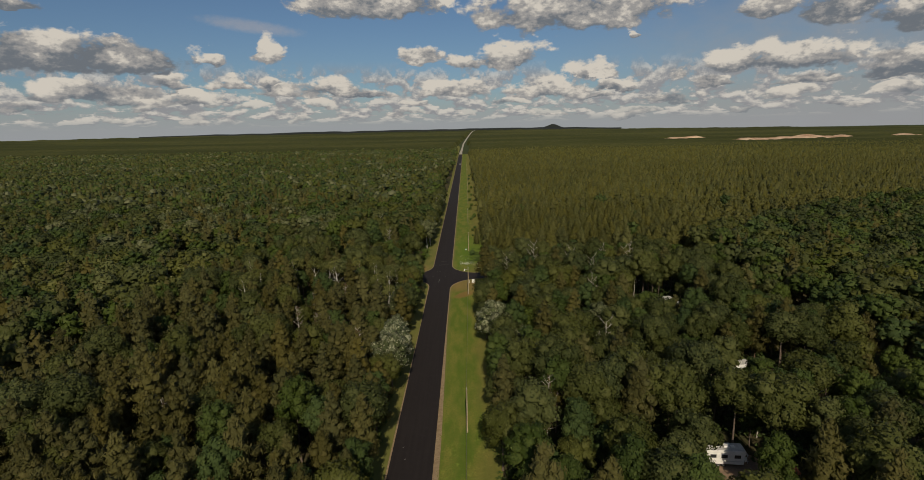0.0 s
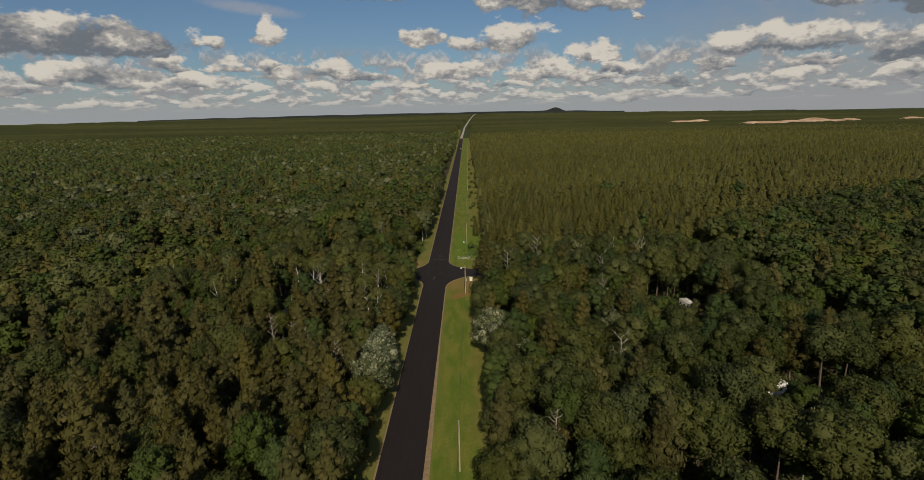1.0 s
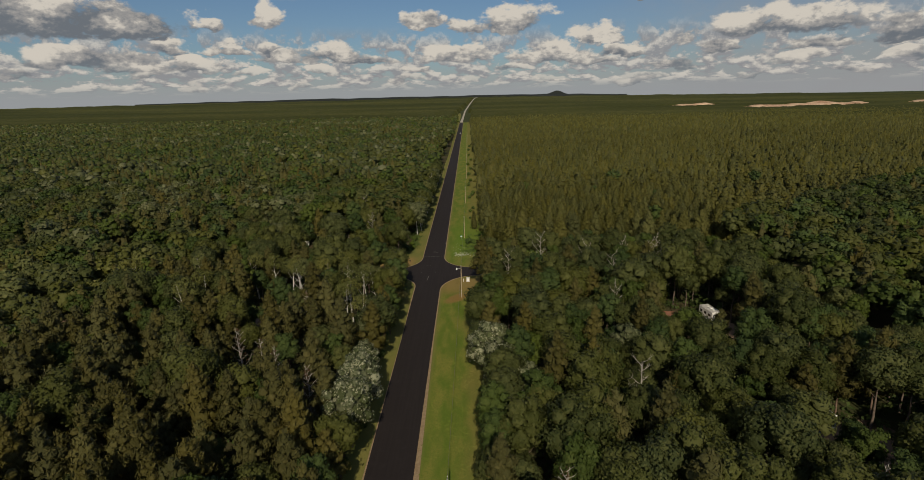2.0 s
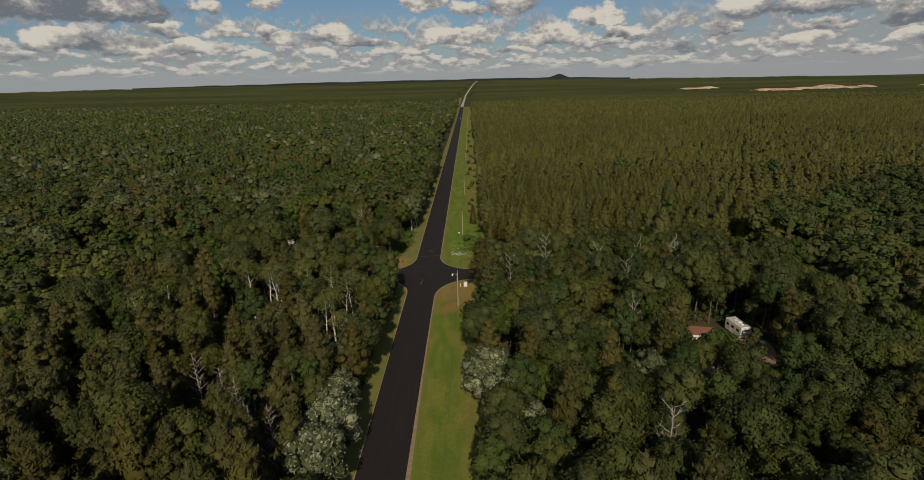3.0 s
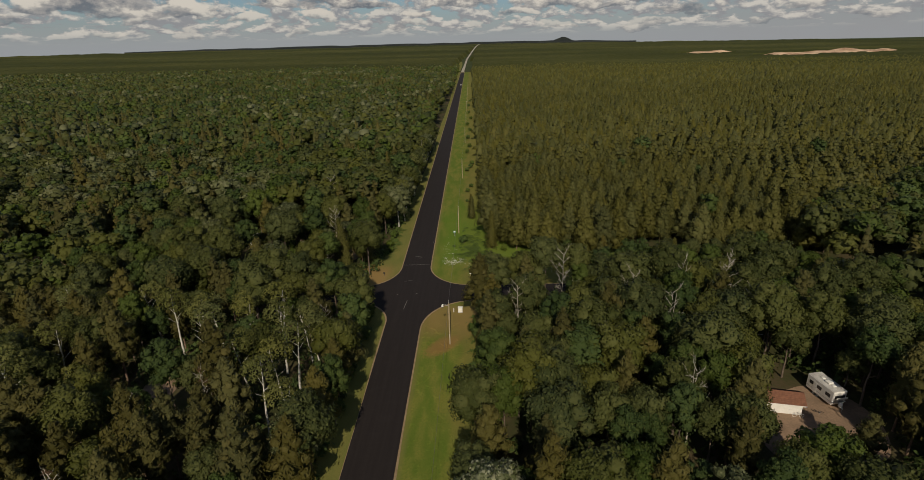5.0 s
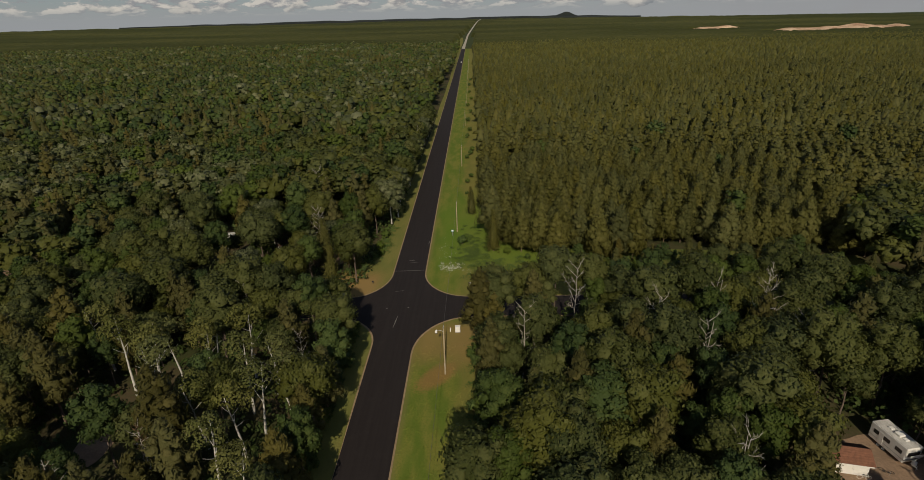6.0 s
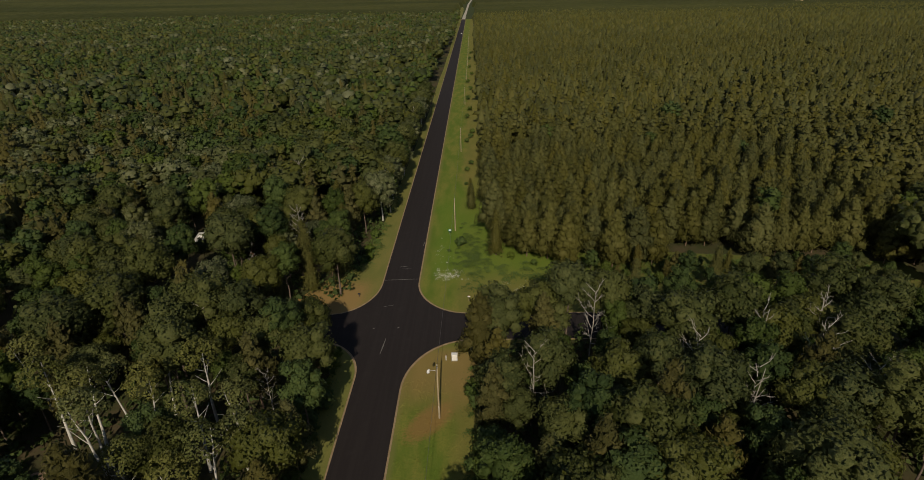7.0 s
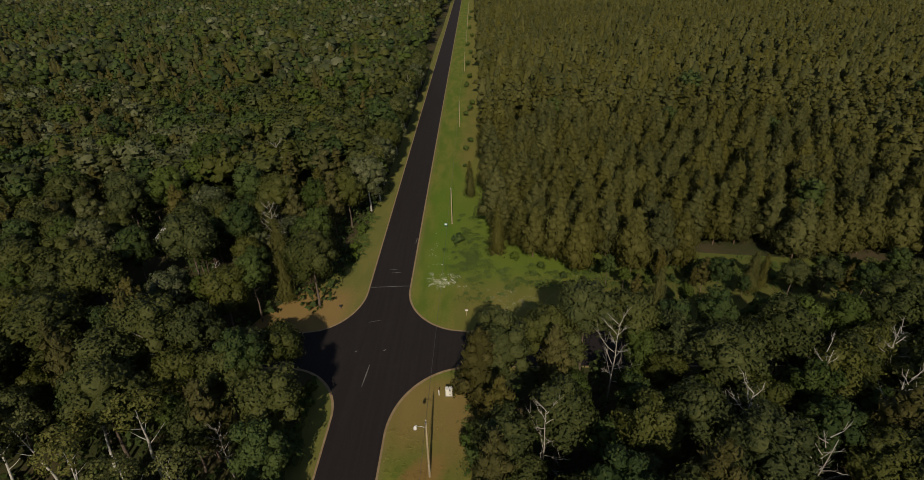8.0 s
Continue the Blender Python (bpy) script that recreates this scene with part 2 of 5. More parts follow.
def grass_material():
    """Mown verge: greens with dry yellow bands and worn tan spots."""
    mt, k, out, geo, info = material("mown_grass")
    pos = geo.outputs["Position"]
    x, y, z = k.xyz(pos)
    stretched = k.vec(k.m("MULTIPLY", x, 1.0), k.m("MULTIPLY", y, 0.28), 0.0)
    a = k.noise(stretched, 0.35, 4.0)
    b = k.noise(pos, 2.6, 4.0, 0.65)
    c = k.noise(pos, 0.06, 3.0)
    d = k.noise(pos, 14.0, 2.0)
    col = k.mix(k.ramp(a, 0.35, 0.68), (0.105, 0.150, 0.020), (0.185, 0.185, 0.036))
    col = k.mix(k.m("MULTIPLY", k.ramp(b, 0.42, 0.72), 0.55), col, (0.090, 0.138, 0.020))
    # dry strip at the wood's edge and along the carriageway
    edge = k.ramp(k.m("ADD", x, k.m("MULTIPLY", k.m("SUBTRACT", c, 0.5), 9.0)), 0.2, 4.2)
    col = k.mix(k.m("MULTIPLY", edge, 0.5), col, (0.205, 0.155, 0.050))
    kerbside = k.ramp(k.m("ADD", x, k.m("MULTIPLY", k.m("SUBTRACT", a, 0.5), 1.2)), -5.0, -6.2)
    col = k.mix(k.m("MULTIPLY", kerbside, 0.5), col, (0.20, 0.165, 0.060))
    lush = k.m("MULTIPLY", k.ramp(y, 214.0, 226.0), k.ramp(y, 290.0, 250.0))
    lush = k.m("MULTIPLY", lush, k.ramp(k.m("ADD", x, k.m("MULTIPLY", c, 6.0)), -3.0, 1.0))
    col = k.mix(k.m("MULTIPLY", lush, 0.7), col, k.mix(k.ramp(b, 0.35, 0.65), (0.085, 0.165, 0.014), (0.135, 0.195, 0.024)))
    # bare earth streak by the pole, worn corners
    su = k.m("ADD", k.m("MULTIPLY", k.m("ADD", x, 1.2), 0.80), k.m("MULTIPLY", k.m("SUBTRACT", y, 177.0), -0.60))
    sv = k.m("ADD", k.m("MULTIPLY", k.m("ADD", x, 1.2), 0.60), k.m("MULTIPLY", k.m("SUBTRACT", y, 177.0), 0.80))
    streak = k.m("ADD", k.m("MULTIPLY", k.m("MULTIPLY", su, su), 0.14), k.m("MULTIPLY", k.m("MULTIPLY", sv, sv), 0.030))
    streak = k.ramp(k.m("ADD", streak, k.m("MULTIPLY", k.m("SUBTRACT", b, 0.5), 1.4)), 1.1, 0.2)
    col = k.mix(k.m("MULTIPLY", streak, 0.75), col, (0.26, 0.145, 0.052))
    south = k.m("MULTIPLY", k.ramp(y, 176.0, 186.0), k.ramp(y, 197.0, 192.0))
    south = k.m("MULTIPLY", south, k.ramp(x, -9.0, -4.0))
    col = k.mix(k.m("MULTIPLY", south, k.ramp(c, 0.2, 0.75, 0.65, 0.95)), col, (0.245, 0.165, 0.058))
    tan = k.m("MULTIPLY", k.ramp(k.m("ADD", x, k.m("MULTIPLY", b, 4.0)), -12.5, -17.0), k.ramp(y, 203.0, 206.0))
    tan = k.m("MULTIPLY", tan, k.ramp(k.m("ADD", y, k.m("MULTIPLY", b, 8.0)), 225.0, 218.0))
    col = k.mix(k.m("MULTIPLY", tan, 0.8), col, (0.30, 0.185, 0.070))
    rough_land = k.ramp(k.m("ADD", x, k.m("MULTIPLY", k.m("SUBTRACT", c, 0.5), 10.0)), 26.0, 34.0)
    col = k.mix(k.m("MULTIPLY", rough_land, 0.8), col, k.mix(k.ramp(b, 0.35, 0.65), (0.075, 0.115, 0.018), (0.14, 0.105, 0.04)))
    h = k.m("ADD", k.m("MULTIPLY", b, 0.7), k.m("MULTIPLY", d, 0.3))
    close(k, out, col, 0.95, 0.0, h, 0.6, 0.12, 0.1)
    return mt


def asphalt_material():
    mt, k, out, geo, info = material("asphalt")
    pos = geo.outputs["Position"]
    x, y, z = k.xyz(pos)
    along = k.vec(k.m("MULTIPLY", x, 1.6), k.m("MULTIPLY", y, 0.05), 0.0)
    a = k.noise(along, 1.0, 3.0)
    b = k.noise(pos, 0.5, 4.0)
    c = k.noise(pos, 60.0, 2.0)
    col = k.mix(k.ramp(a, 0.35, 0.65), (0.0185, 0.0142, 0.0132), (0.0218, 0.0172, 0.0157))
    col = k.mix(k.m("MULTIPLY", k.ramp(b, 0.5, 0.8), 0.35), col, (0.030, 0.025, 0.023))
    close(k, out, col, 0.85, 0.0, c, 0.3, 0.01, 0.25)
    return mt


floor_mat = ground_material()
grass_mat = grass_material()
asphalt = asphalt_material()
gravel = plain("gravel_shoulder", (0.24, 0.165, 0.085), (0.33, 0.24, 0.135), 1.2, 0.95, bump=0.5)
dirt = plain("bare_dirt", (0.20, 0.135, 0.085), (0.30, 0.20, 0.125), 0.35, 0.95, bump=0.5)
sand = plain("sand", (0.36, 0.20, 0.11), (0.66, 0.47, 0.30), 0.03, 0.95, bump=0.4)
pale_track = plain("pale_gravel", (0.36, 0.32, 0.25), (0.46, 0.42, 0.34), 0.1, 0.95)


def canopy_material():
    """Closed far woods: broad stands of differing green, long bands of painted cloud shade."""
    mt, k, out, geo, info = material("distant_canopy")
    pos = geo.outputs["Position"]
    x, y, z = k.xyz(pos)
    bands = k.noise(k.vec(k.m("MULTIPLY", x, 0.35), y, 0.0), 0.0022, 4.0)
    small = k.noise(pos, 0.03, 3.0)
    col = k.mix(k.ramp(bands, 0.35, 0.65), (0.044, 0.050, 0.0130), (0.088, 0.089, 0.025))
    col = k.mix(k.m("MULTIPLY", k.ramp(small, 0.4, 0.7), 0.6), col, (0.048, 0.052, 0.015))
    close(k, out, col, 0.95, 0.0, small, 0.8, 5.0, 0.05)
    return mt


canopy_mat = canopy_material()
# dark ridge woods with cloud shade put into the colour; the hill shares it
ridge_mat = plain("cloud_shaded_ridge", (0.010, 0.014, 0.012), (0.018, 0.022, 0.016), 0.01, 0.95)
pole_wood = plain("pole_wood", (0.30, 0.23, 0.13), (0.42, 0.34, 0.21), 3.0, 0.85)
white_paint = plain("white_paint", (0.72, 0.70, 0.64), (0.82, 0.80, 0.75), 1.5, 0.5, bump=0.03)
grey_metal = plain("grey_metal", (0.40, 0.40, 0.40), (0.52, 0.52, 0.51), 4.0, 0.45, 0.6, 0.05)
dark_rubber = plain("dark_rubber", (0.02, 0.02, 0.02), (0.035, 0.035, 0.035), 8.0, 0.85)
wire_mat = plain("wire", (0.10, 0.095, 0.085), (0.16, 0.15, 0.13), 5.0, 0.5, 0.5)
line_paint = plain("worn_paint", (0.10, 0.095, 0.085), (0.22, 0.21, 0.18), 3.0, 0.8)
roof_brown = plain("brown_shingle", (0.13, 0.058, 0.034), (0.20, 0.088, 0.050), 2.5, 0.9, bump=0.4)
roof_rust = plain("rust_red_sheet", (0.32, 0.10, 0.05), (0.45, 0.15, 0.07), 1.5, 0.8)
glass_dark = plain("dark_glass", (0.02, 0.022, 0.025), (0.03, 0.032, 0.035), 1.0, 0.12, bump=0.0, spec=0.6)
roof_grey = plain("weathered_roof_sheet", (0.44, 0.42, 0.38), (0.62, 0.60, 0.55), 0.9, 0.6)
tarp_blue = plain("blue_tarp", (0.02, 0.03, 0.20), (0.03, 0.05, 0.28), 1.5, 0.5)
sign_green = plain("sign_green", (0.03, 0.22, 0.15), (0.05, 0.28, 0.2), 3.0, 0.4)
flower_white = plain("white_flowers", (0.50, 0.50, 0.38), (0.66, 0.66, 0.52), 4.0, 0.9)

# ---- building tools ----
class Geo:
    """Vertices, quads and triangles gathered as arrays; vn: the crown's own outward normals, where leaves have them."""

    def __init__(self):
        self.v, self.q, self.t, self.vn, self.n, self.leafy, self.tones = [], [], [], [], 0, False, []

    def add(self, v, q=None, t=None, vn=None):
        v = np.asarray(v, float).reshape(-1, 3)
        self.v.append(v)
        self.vn.append(np.zeros_like(v) if vn is None else np.asarray(vn, float).reshape(-1, 3))
        self.leafy |= vn is not None
        if q is not None and len(q):
            self.q.append(np.asarray(q, int).reshape(-1, 4) + self.n)
        if t is not None and len(t):
            self.t.append(np.asarray(t, int).reshape(-1, 3) + self.n)
        self.n += len(v)
        return self

    def arrays(self):
        v = np.concatenate(self.v) if self.v else np.zeros((0, 3))
        q = np.concatenate(self.q) if self.q else np.zeros((0, 4), int)
        t = np.concatenate(self.t) if self.t else np.zeros((0, 3), int)
        return v, q, t, np.concatenate(self.vn)

    def mesh(self, name, mat, smooth=False):
        v, q, t, vn = self.arrays()
        me = bpy.data.meshes.new(name)
        me.vertices.add(len(v))
        me.vertices.foreach_set("co", v.astype(np.float32).ravel())
        loops = np.concatenate([q.ravel(), t.ravel()]).astype(np.int32)
        me.loops.add(len(loops))
        me.loops.foreach_set("vertex_index", loops)
        starts = np.concatenate([np.arange(len(q)) * 4, len(q) * 4 + np.arange(len(t)) * 3]).astype(np.int32)
        me.polygons.add(len(starts))
        me.polygons.foreach_set("loop_start", starts)
        if smooth or self.leafy:
            first = np.concatenate([q[:, 0], t[:, 0]])
            me.polygons.foreach_set("use_smooth", np.any(vn[first] != 0, axis=1) | (not self.leafy))
        me.update(calc_edges=True)
        if self.leafy:
            me.normals_split_custom_set_from_vertices(vn.astype(np.float32))
        if self.tones:
            kept = me.attributes.new("tree_tone", "FLOAT_VECTOR", "POINT")
            kept.data.foreach_set("vector", np.concatenate(self.tones).astype(np.float32).ravel())
        me.materials.append(mat)
        return me


def part(name, geo, mat, parent, label="", smooth=False):
    """One mesh object under a thing or a part; geo is a Geo, a bmesh or a mesh."""
    if isinstance(geo, Geo):
        me = geo.mesh(name, mat, smooth)
    elif isinstance(geo, bpy.types.Mesh):
        me = geo
    else:
        me = bpy.data.meshes.new(name)
        geo.to_mesh(me)
        geo.free()
        me.materials.append(mat)
    ob = new(name, me)
    ob.parent = parent
    if label:
        tagged(ob, label)
    return ob


def thing(name, at, label, category, group="", kind="", turn=0.0):
    ob = new(name)
    ob.empty_display_size = 0.3
    ob.matrix_world = pose(*at, 0, 0, turn)
    return tagged(ob, label, category, group, kind)


def box(x0, x1, y0, y1, z0, z1, bevel=0.0):
    bm = bmesh.new()
    bmesh.ops.create_cube(bm, size=1.0)
    for v in bm.verts:
        v.co = Vector((x0 + (v.co.x + 0.5) * (x1 - x0), y0 + (v.co.y + 0.5) * (y1 - y0), z0 + (v.co.z + 0.5) * (z1 - z0)))
    if bevel:
        bmesh.ops.bevel(bm, geom=bm.edges[:], offset=bevel, segments=2, affect="EDGES", profile=0.6)
    return bm


def unit(a):
    return a / np.maximum(np.linalg.norm(a, axis=-1, keepdims=True), 1e-9)


def tube(path, radii, sides=6, cap=True):
    """A tapered tube along a path, as vertices and quads."""
    path = np.asarray(path, float)
    k = len(path)
    tang = unit(np.gradient(path, axis=0))
    ref = np.array([1.0, 0.03, 0.05]) if abs(tang[:, 0]).mean() < 0.8 else np.array([0.05, 1.0, 0.03])
    a = unit(np.cross(tang, ref))
    b = np.cross(tang, a)
    ang = np.arange(sides) * 2 * np.pi / sides
    ring = np.cos(ang)[None, :, None] * a[:, None, :] + np.sin(ang)[None, :, None] * b[:, None, :]
    v = (path[:, None, :] + ring * np.asarray(radii, float)[:, None, None]).reshape(-1, 3)
    i = np.arange(k - 1)[:, None] * sides
    j = np.arange(sides)[None, :]
    jn = (j + 1) % sides
    q = np.stack([i + j, i + jn, i + sides + jn, i + sides + j], -1).reshape(-1, 4)
    t = []
    if cap:
        v = np.concatenate([v, path[-1:]])
        top = (k - 1) * sides
        t = [(top + s, top + (s + 1) % sides, k * sides) for s in range(sides)]
    return v, q, t


def kites(c, n, length, width, rng, along=None, fold=0.12, out=None):
    """Leaf clusters: folded uneven four-sided sprays at c facing n."""
    m = len(c)
    base = rng.normal(size=(m, 3)) if along is None else along
    t1 = unit(base - n * (base * n).sum(1, keepdims=True))
    t2 = np.cross(n, t1)
    ln = (length * rng.uniform(0.7, 1.35, m))[:, None]
    wd = (width * rng.uniform(0.7, 1.3, m))[:, None]
    j = rng.uniform(0.55, 1.3, (8, m, 1)) * 0.5
    v = np.stack([c - t1 * ln * j[0] - t2 * wd * j[1] * 0.7, c - t1 * ln * j[2] * 0.6 + t2 * wd * j[3] - n * wd * fold,
                  c + t1 * ln * j[4] + t2 * wd * j[5] * 0.7, c + t1 * ln * j[6] * 0.6 - t2 * wd * j[7] - n * wd * fold], 1).reshape(-1, 3)
    soft = n if out is None else unit(out * 0.62 + n * 0.62)
    return v, np.arange(m * 4).reshape(-1, 4)[:, ::-1], None, np.repeat(soft, 4, axis=0)


def lathe(profile, sides, rng, rough=0.15):
    """Rings of (radius, height); for the dense inside of a conifer."""
    ang = np.arange(sides) * 2 * np.pi / sides
    v = np.concatenate([np.stack([np.cos(ang) * r, np.sin(ang) * r, np.full(sides, z)], 1) *
                        np.stack([w := rng.uniform(1 - rough, 1 + rough, sides), w, np.ones(sides)], 1) for r, z in profile])
    i = np.arange(len(profile) - 1)[:, None] * sides
    j = np.arange(sides)[None, :]
    jn = (j + 1) % sides
    q = np.stack([i + j, i + jn, i + sides + jn, i + sides + j], -1).reshape(-1, 4)
    return v, q


# ---- trees ----
def mound(sides, low=-0.55):
    """A small closed-topped dome of unit size: the dense inside of one clump of foliage."""
    ang = np.arange(sides) * 2 * np.pi / sides
    rings = [(math.sqrt(1 - z * z), z) for z in ((low, 0.15, 0.72) if sides > 5 else (-0.3, 0.6))]
    v = np.concatenate([np.stack([np.cos(ang + i * 0.4) * r, np.sin(ang + i * 0.4) * r, np.full(sides, z)], 1) for i, (r, z) in enumerate(rings)] + [[(0, 0, 1.0)]])
    k = len(rings)
    j = np.arange(sides)
    jn = (j + 1) % sides
    q = np.concatenate([np.stack([i * sides + j, i * sides + jn, (i + 1) * sides + jn, (i + 1) * sides + j], 1) for i in range(k - 1)])
    t = np.stack([(k - 1) * sides + j, (k - 1) * sides + jn, np.full(sides, k * sides)], 1)
    return v, q, t


def clumps(g, rng, cs, rs, mid, n, size, core=0.75, sides=7, squash=0.9, slim=0.8, upright=0.0, lift=0.5):
    """Clumps of foliage: each a dense mound set round with leaf sprays, shaded as a rounded mass."""
    m, q, t = mound(sides)
    if core:
        for c, r in zip(cs, rs):
            a = rng.uniform(0, 6.28)
            w = np.stack([m[:, 0] * math.cos(a) - m[:, 1] * math.sin(a), m[:, 0] * math.sin(a) + m[:, 1] * math.cos(a), m[:, 2] * squash], 1)
            w = w * rng.uniform(0.8, 1.15, (len(m), 1))
            g.add(c + w * r * core, q, t, unit(w + 0.5 * unit(c - mid)))
    if not n:
        return g
    odds = rs ** 2 / (rs ** 2).sum()
    which = rng.choice(len(cs), n * 3, p=odds)
    away = unit(cs - mid)[which]
    d = unit(rng.normal(size=(n * 3, 3)) + away * 0.6 + np.array([0, 0, lift]))
    p = cs[which] + d * rs[which][:, None] * rng.uniform(0.8, 1.14, (n * 3, 1)) * np.array([1, 1, squash])
    inside = np.zeros(len(p), bool)
    for c, r in zip(cs, rs):
        inside |= (((p - c) / np.array([1, 1, squash])) ** 2).sum(1) < (r * 0.72) ** 2
    p, d, away = p[~inside][:n], d[~inside][:n], away[~inside][:n]
    nn = unit(d + rng.normal(size=d.shape) * 0.45)
    along = unit(d * np.array([0.6, 0.6, 0.2]) + np.array([0, 0, upright]) + rng.normal(size=d.shape) * 0.25) if upright else None
    return g.add(*kites(p, nn, size, size * slim, rng, along=along, out=unit(d + away * 0.4)))


def leafy_crown(rng, h, r, lobes, leaves, size, squash=0.85, core=0.75, low=0.35, sides=7, big=(0.30, 0.46)):
    """Broadleaf crown: rounded lobes of foliage with deep creases between them."""
    g = Geo()
    mid = np.array([0, 0, h - r * squash * 1.0])
    i = np.arange(lobes)
    a = 2 * np.pi * (i * 0.618 + rng.uniform(0, 0.14, lobes))
    up = -low + (1 + low) * ((i + 0.5) / lobes) ** 0.9
    flat = np.sqrt(np.maximum(0.0, 1 - up * up))
    d = np.stack([np.cos(a) * flat, np.sin(a) * flat, up], 1)
    rs = r * rng.uniform(*big, lobes)
    cs = mid + d * np.array([1, 1, squash]) * (r * rng.uniform(0.52, 0.84, lobes))[:, None]
    if core:
        v, q, t = mound(8, -0.8)
        g.add(mid + v * r * 0.56 * np.array([1, 1, squash]), q, t, unit(v))
    return clumps(g, rng, cs, rs, mid, leaves, size, core, sides)


def pine_crown(rng, h, r, levels, arms, tufts, size, low=0.3, power=0.75, rise=0.5, core=True):
    """Conifer crown: whorls of rising branches set with upright needle tufts, dense inside."""
    g = Geo()
    if core:
        us = (0.0, 0.08, 0.25, 0.42, 0.58, 0.74, 0.87, 0.97)
        prof = [(max(0.05, 0.56 * r * (0.45 if u == 0 else (1 - u) ** power)), h * (low + (1 - low) * u)) for u in us]
        g.add(*lathe(prof, 8, rng, 0.3))
    cs, al = [], []
    for i in range(levels):
        u = (i + rng.uniform(0.1, 0.9)) / levels
        reach = r * (1 - u) ** power * (0.8 if u < 0.12 else 1.0)
        for j in range(arms):
            a = rng.uniform(0, 2 * np.pi)
            ln = reach * rng.uniform(0.62, 1.25) + 0.2
            up = rise * (0.3 + u) + rng.normal() * 0.1
            d = np.array([math.cos(a), math.sin(a), up])
            for s in np.linspace(0.5, 1.0, tufts):
                cs.append(np.array([0, 0, h * (low + (1 - low) * u * 0.95)]) + d * ln * s + rng.normal(size=3) * 0.24)
                al.append(d * 0.45 + np.array([0, 0, 0.9]))
    cs, al = np.array(cs), np.array(al)
    out = unit(cs * np.array([1, 1, 0.0]) + np.array([0, 0, 0.7]) * r * 0.5)
    n = unit(out + rng.normal(size=cs.shape) * 0.5)
    return g.add(*kites(cs, n, size * 1.6, size * 0.62, rng, along=unit(al + rng.normal(size=al.shape) * 0.3), out=unit(out + rng.normal(size=cs.shape) * 0.22)))


def bough_crown(rng, h, r, low, levels, arms, n, size, shape=1.3, full=0.8, sides=5, core=0.8, ragged=0.15, inner=0.5):
    """Conifer crown: whorls of rounded boughs set with upright needle brushes, drawn in to a rounded point."""
    g = Geo()

    def width(u):
        return r * np.maximum(0.06, 1 - u ** shape) ** full * np.minimum(1.0, 0.6 + 3 * u)

    us = np.array([0.0, 0.12, 0.4, 0.7, 0.95])
    v, q = lathe([(max(0.08, inner * float(width(u))), h * (low + (1 - low) * float(u) * 0.97)) for u in us], sides, rng, 0.2)
    g.add(v, q, None, unit(v * np.array([1, 1, 0]) + np.array([0, 0, 0.35 * r])))
    if levels:
        u = ((np.arange(levels * arms) // arms) + rng.uniform(0.15, 0.85, levels * arms)) / levels
        a = np.arange(levels * arms) * 2.4 + rng.uniform(-0.5, 0.5, levels * arms)
        w = width(u)
        rad = w * rng.uniform(0.66 - ragged, 0.70 + ragged, levels * arms)
        cs = np.stack([np.cos(a) * rad, np.sin(a) * rad, h * (low + (1 - low) * u * 0.93) + 0.1 * rad], 1)
        top = np.array([[0.0, 0.0, h * 0.965]])
        cs = np.concatenate([cs, top])
        rs = np.concatenate([(0.22 * r + 0.24 * w) * rng.uniform(0.8, 1.2, levels * arms), [0.2 * r]])
        clumps(g, rng, cs, rs, np.array([0, 0, h * (low + (1 - low) * 0.35)]), n, size * 1.8, core, sides, 0.8, 0.3, 1.0, 0.6)
    return g


def trunk_with_limbs(rng, h, base, limbs, reach, lean=0.0, fork=0.45, top=0.12, sides=6):
    g = Geo()
    a = rng.uniform(0, 6.28)
    k = np.linspace(0, 1, 6)
    path = np.stack([math.cos(a) * lean * k ** 1.3 + rng.normal(size=6) * 0.06, math.sin(a) * lean * k ** 1.3 + rng.normal(size=6) * 0.06,
                     -0.15 + h * k], 1)
    g.add(*tube(path, base * (1 - k * (1 - top)), sides))
    for i in range(limbs):
        u = fork + (0.95 - fork) * (i + 0.5) / limbs
        p = np.array([np.interp(u, k, path[:, 0]), np.interp(u, k, path[:, 1]), np.interp(u, k, path[:, 2])])
        b = i * 2.4 + rng.uniform(0, 0.8)
        ln = reach * (1.15 - u) * rng.uniform(0.8, 1.3)
        d = np.array([math.cos(b), math.sin(b), rng.uniform(0.45, 0.9)])
        s = np.linspace(0, 1, 3)[:, None]
        g.add(*tube(p + d * ln * s + np.array([0, 0, 0.18 * ln]) * s * s, base * np.array([0.42, 0.26, 0.08]) * (1.2 - u), 4))
    return g


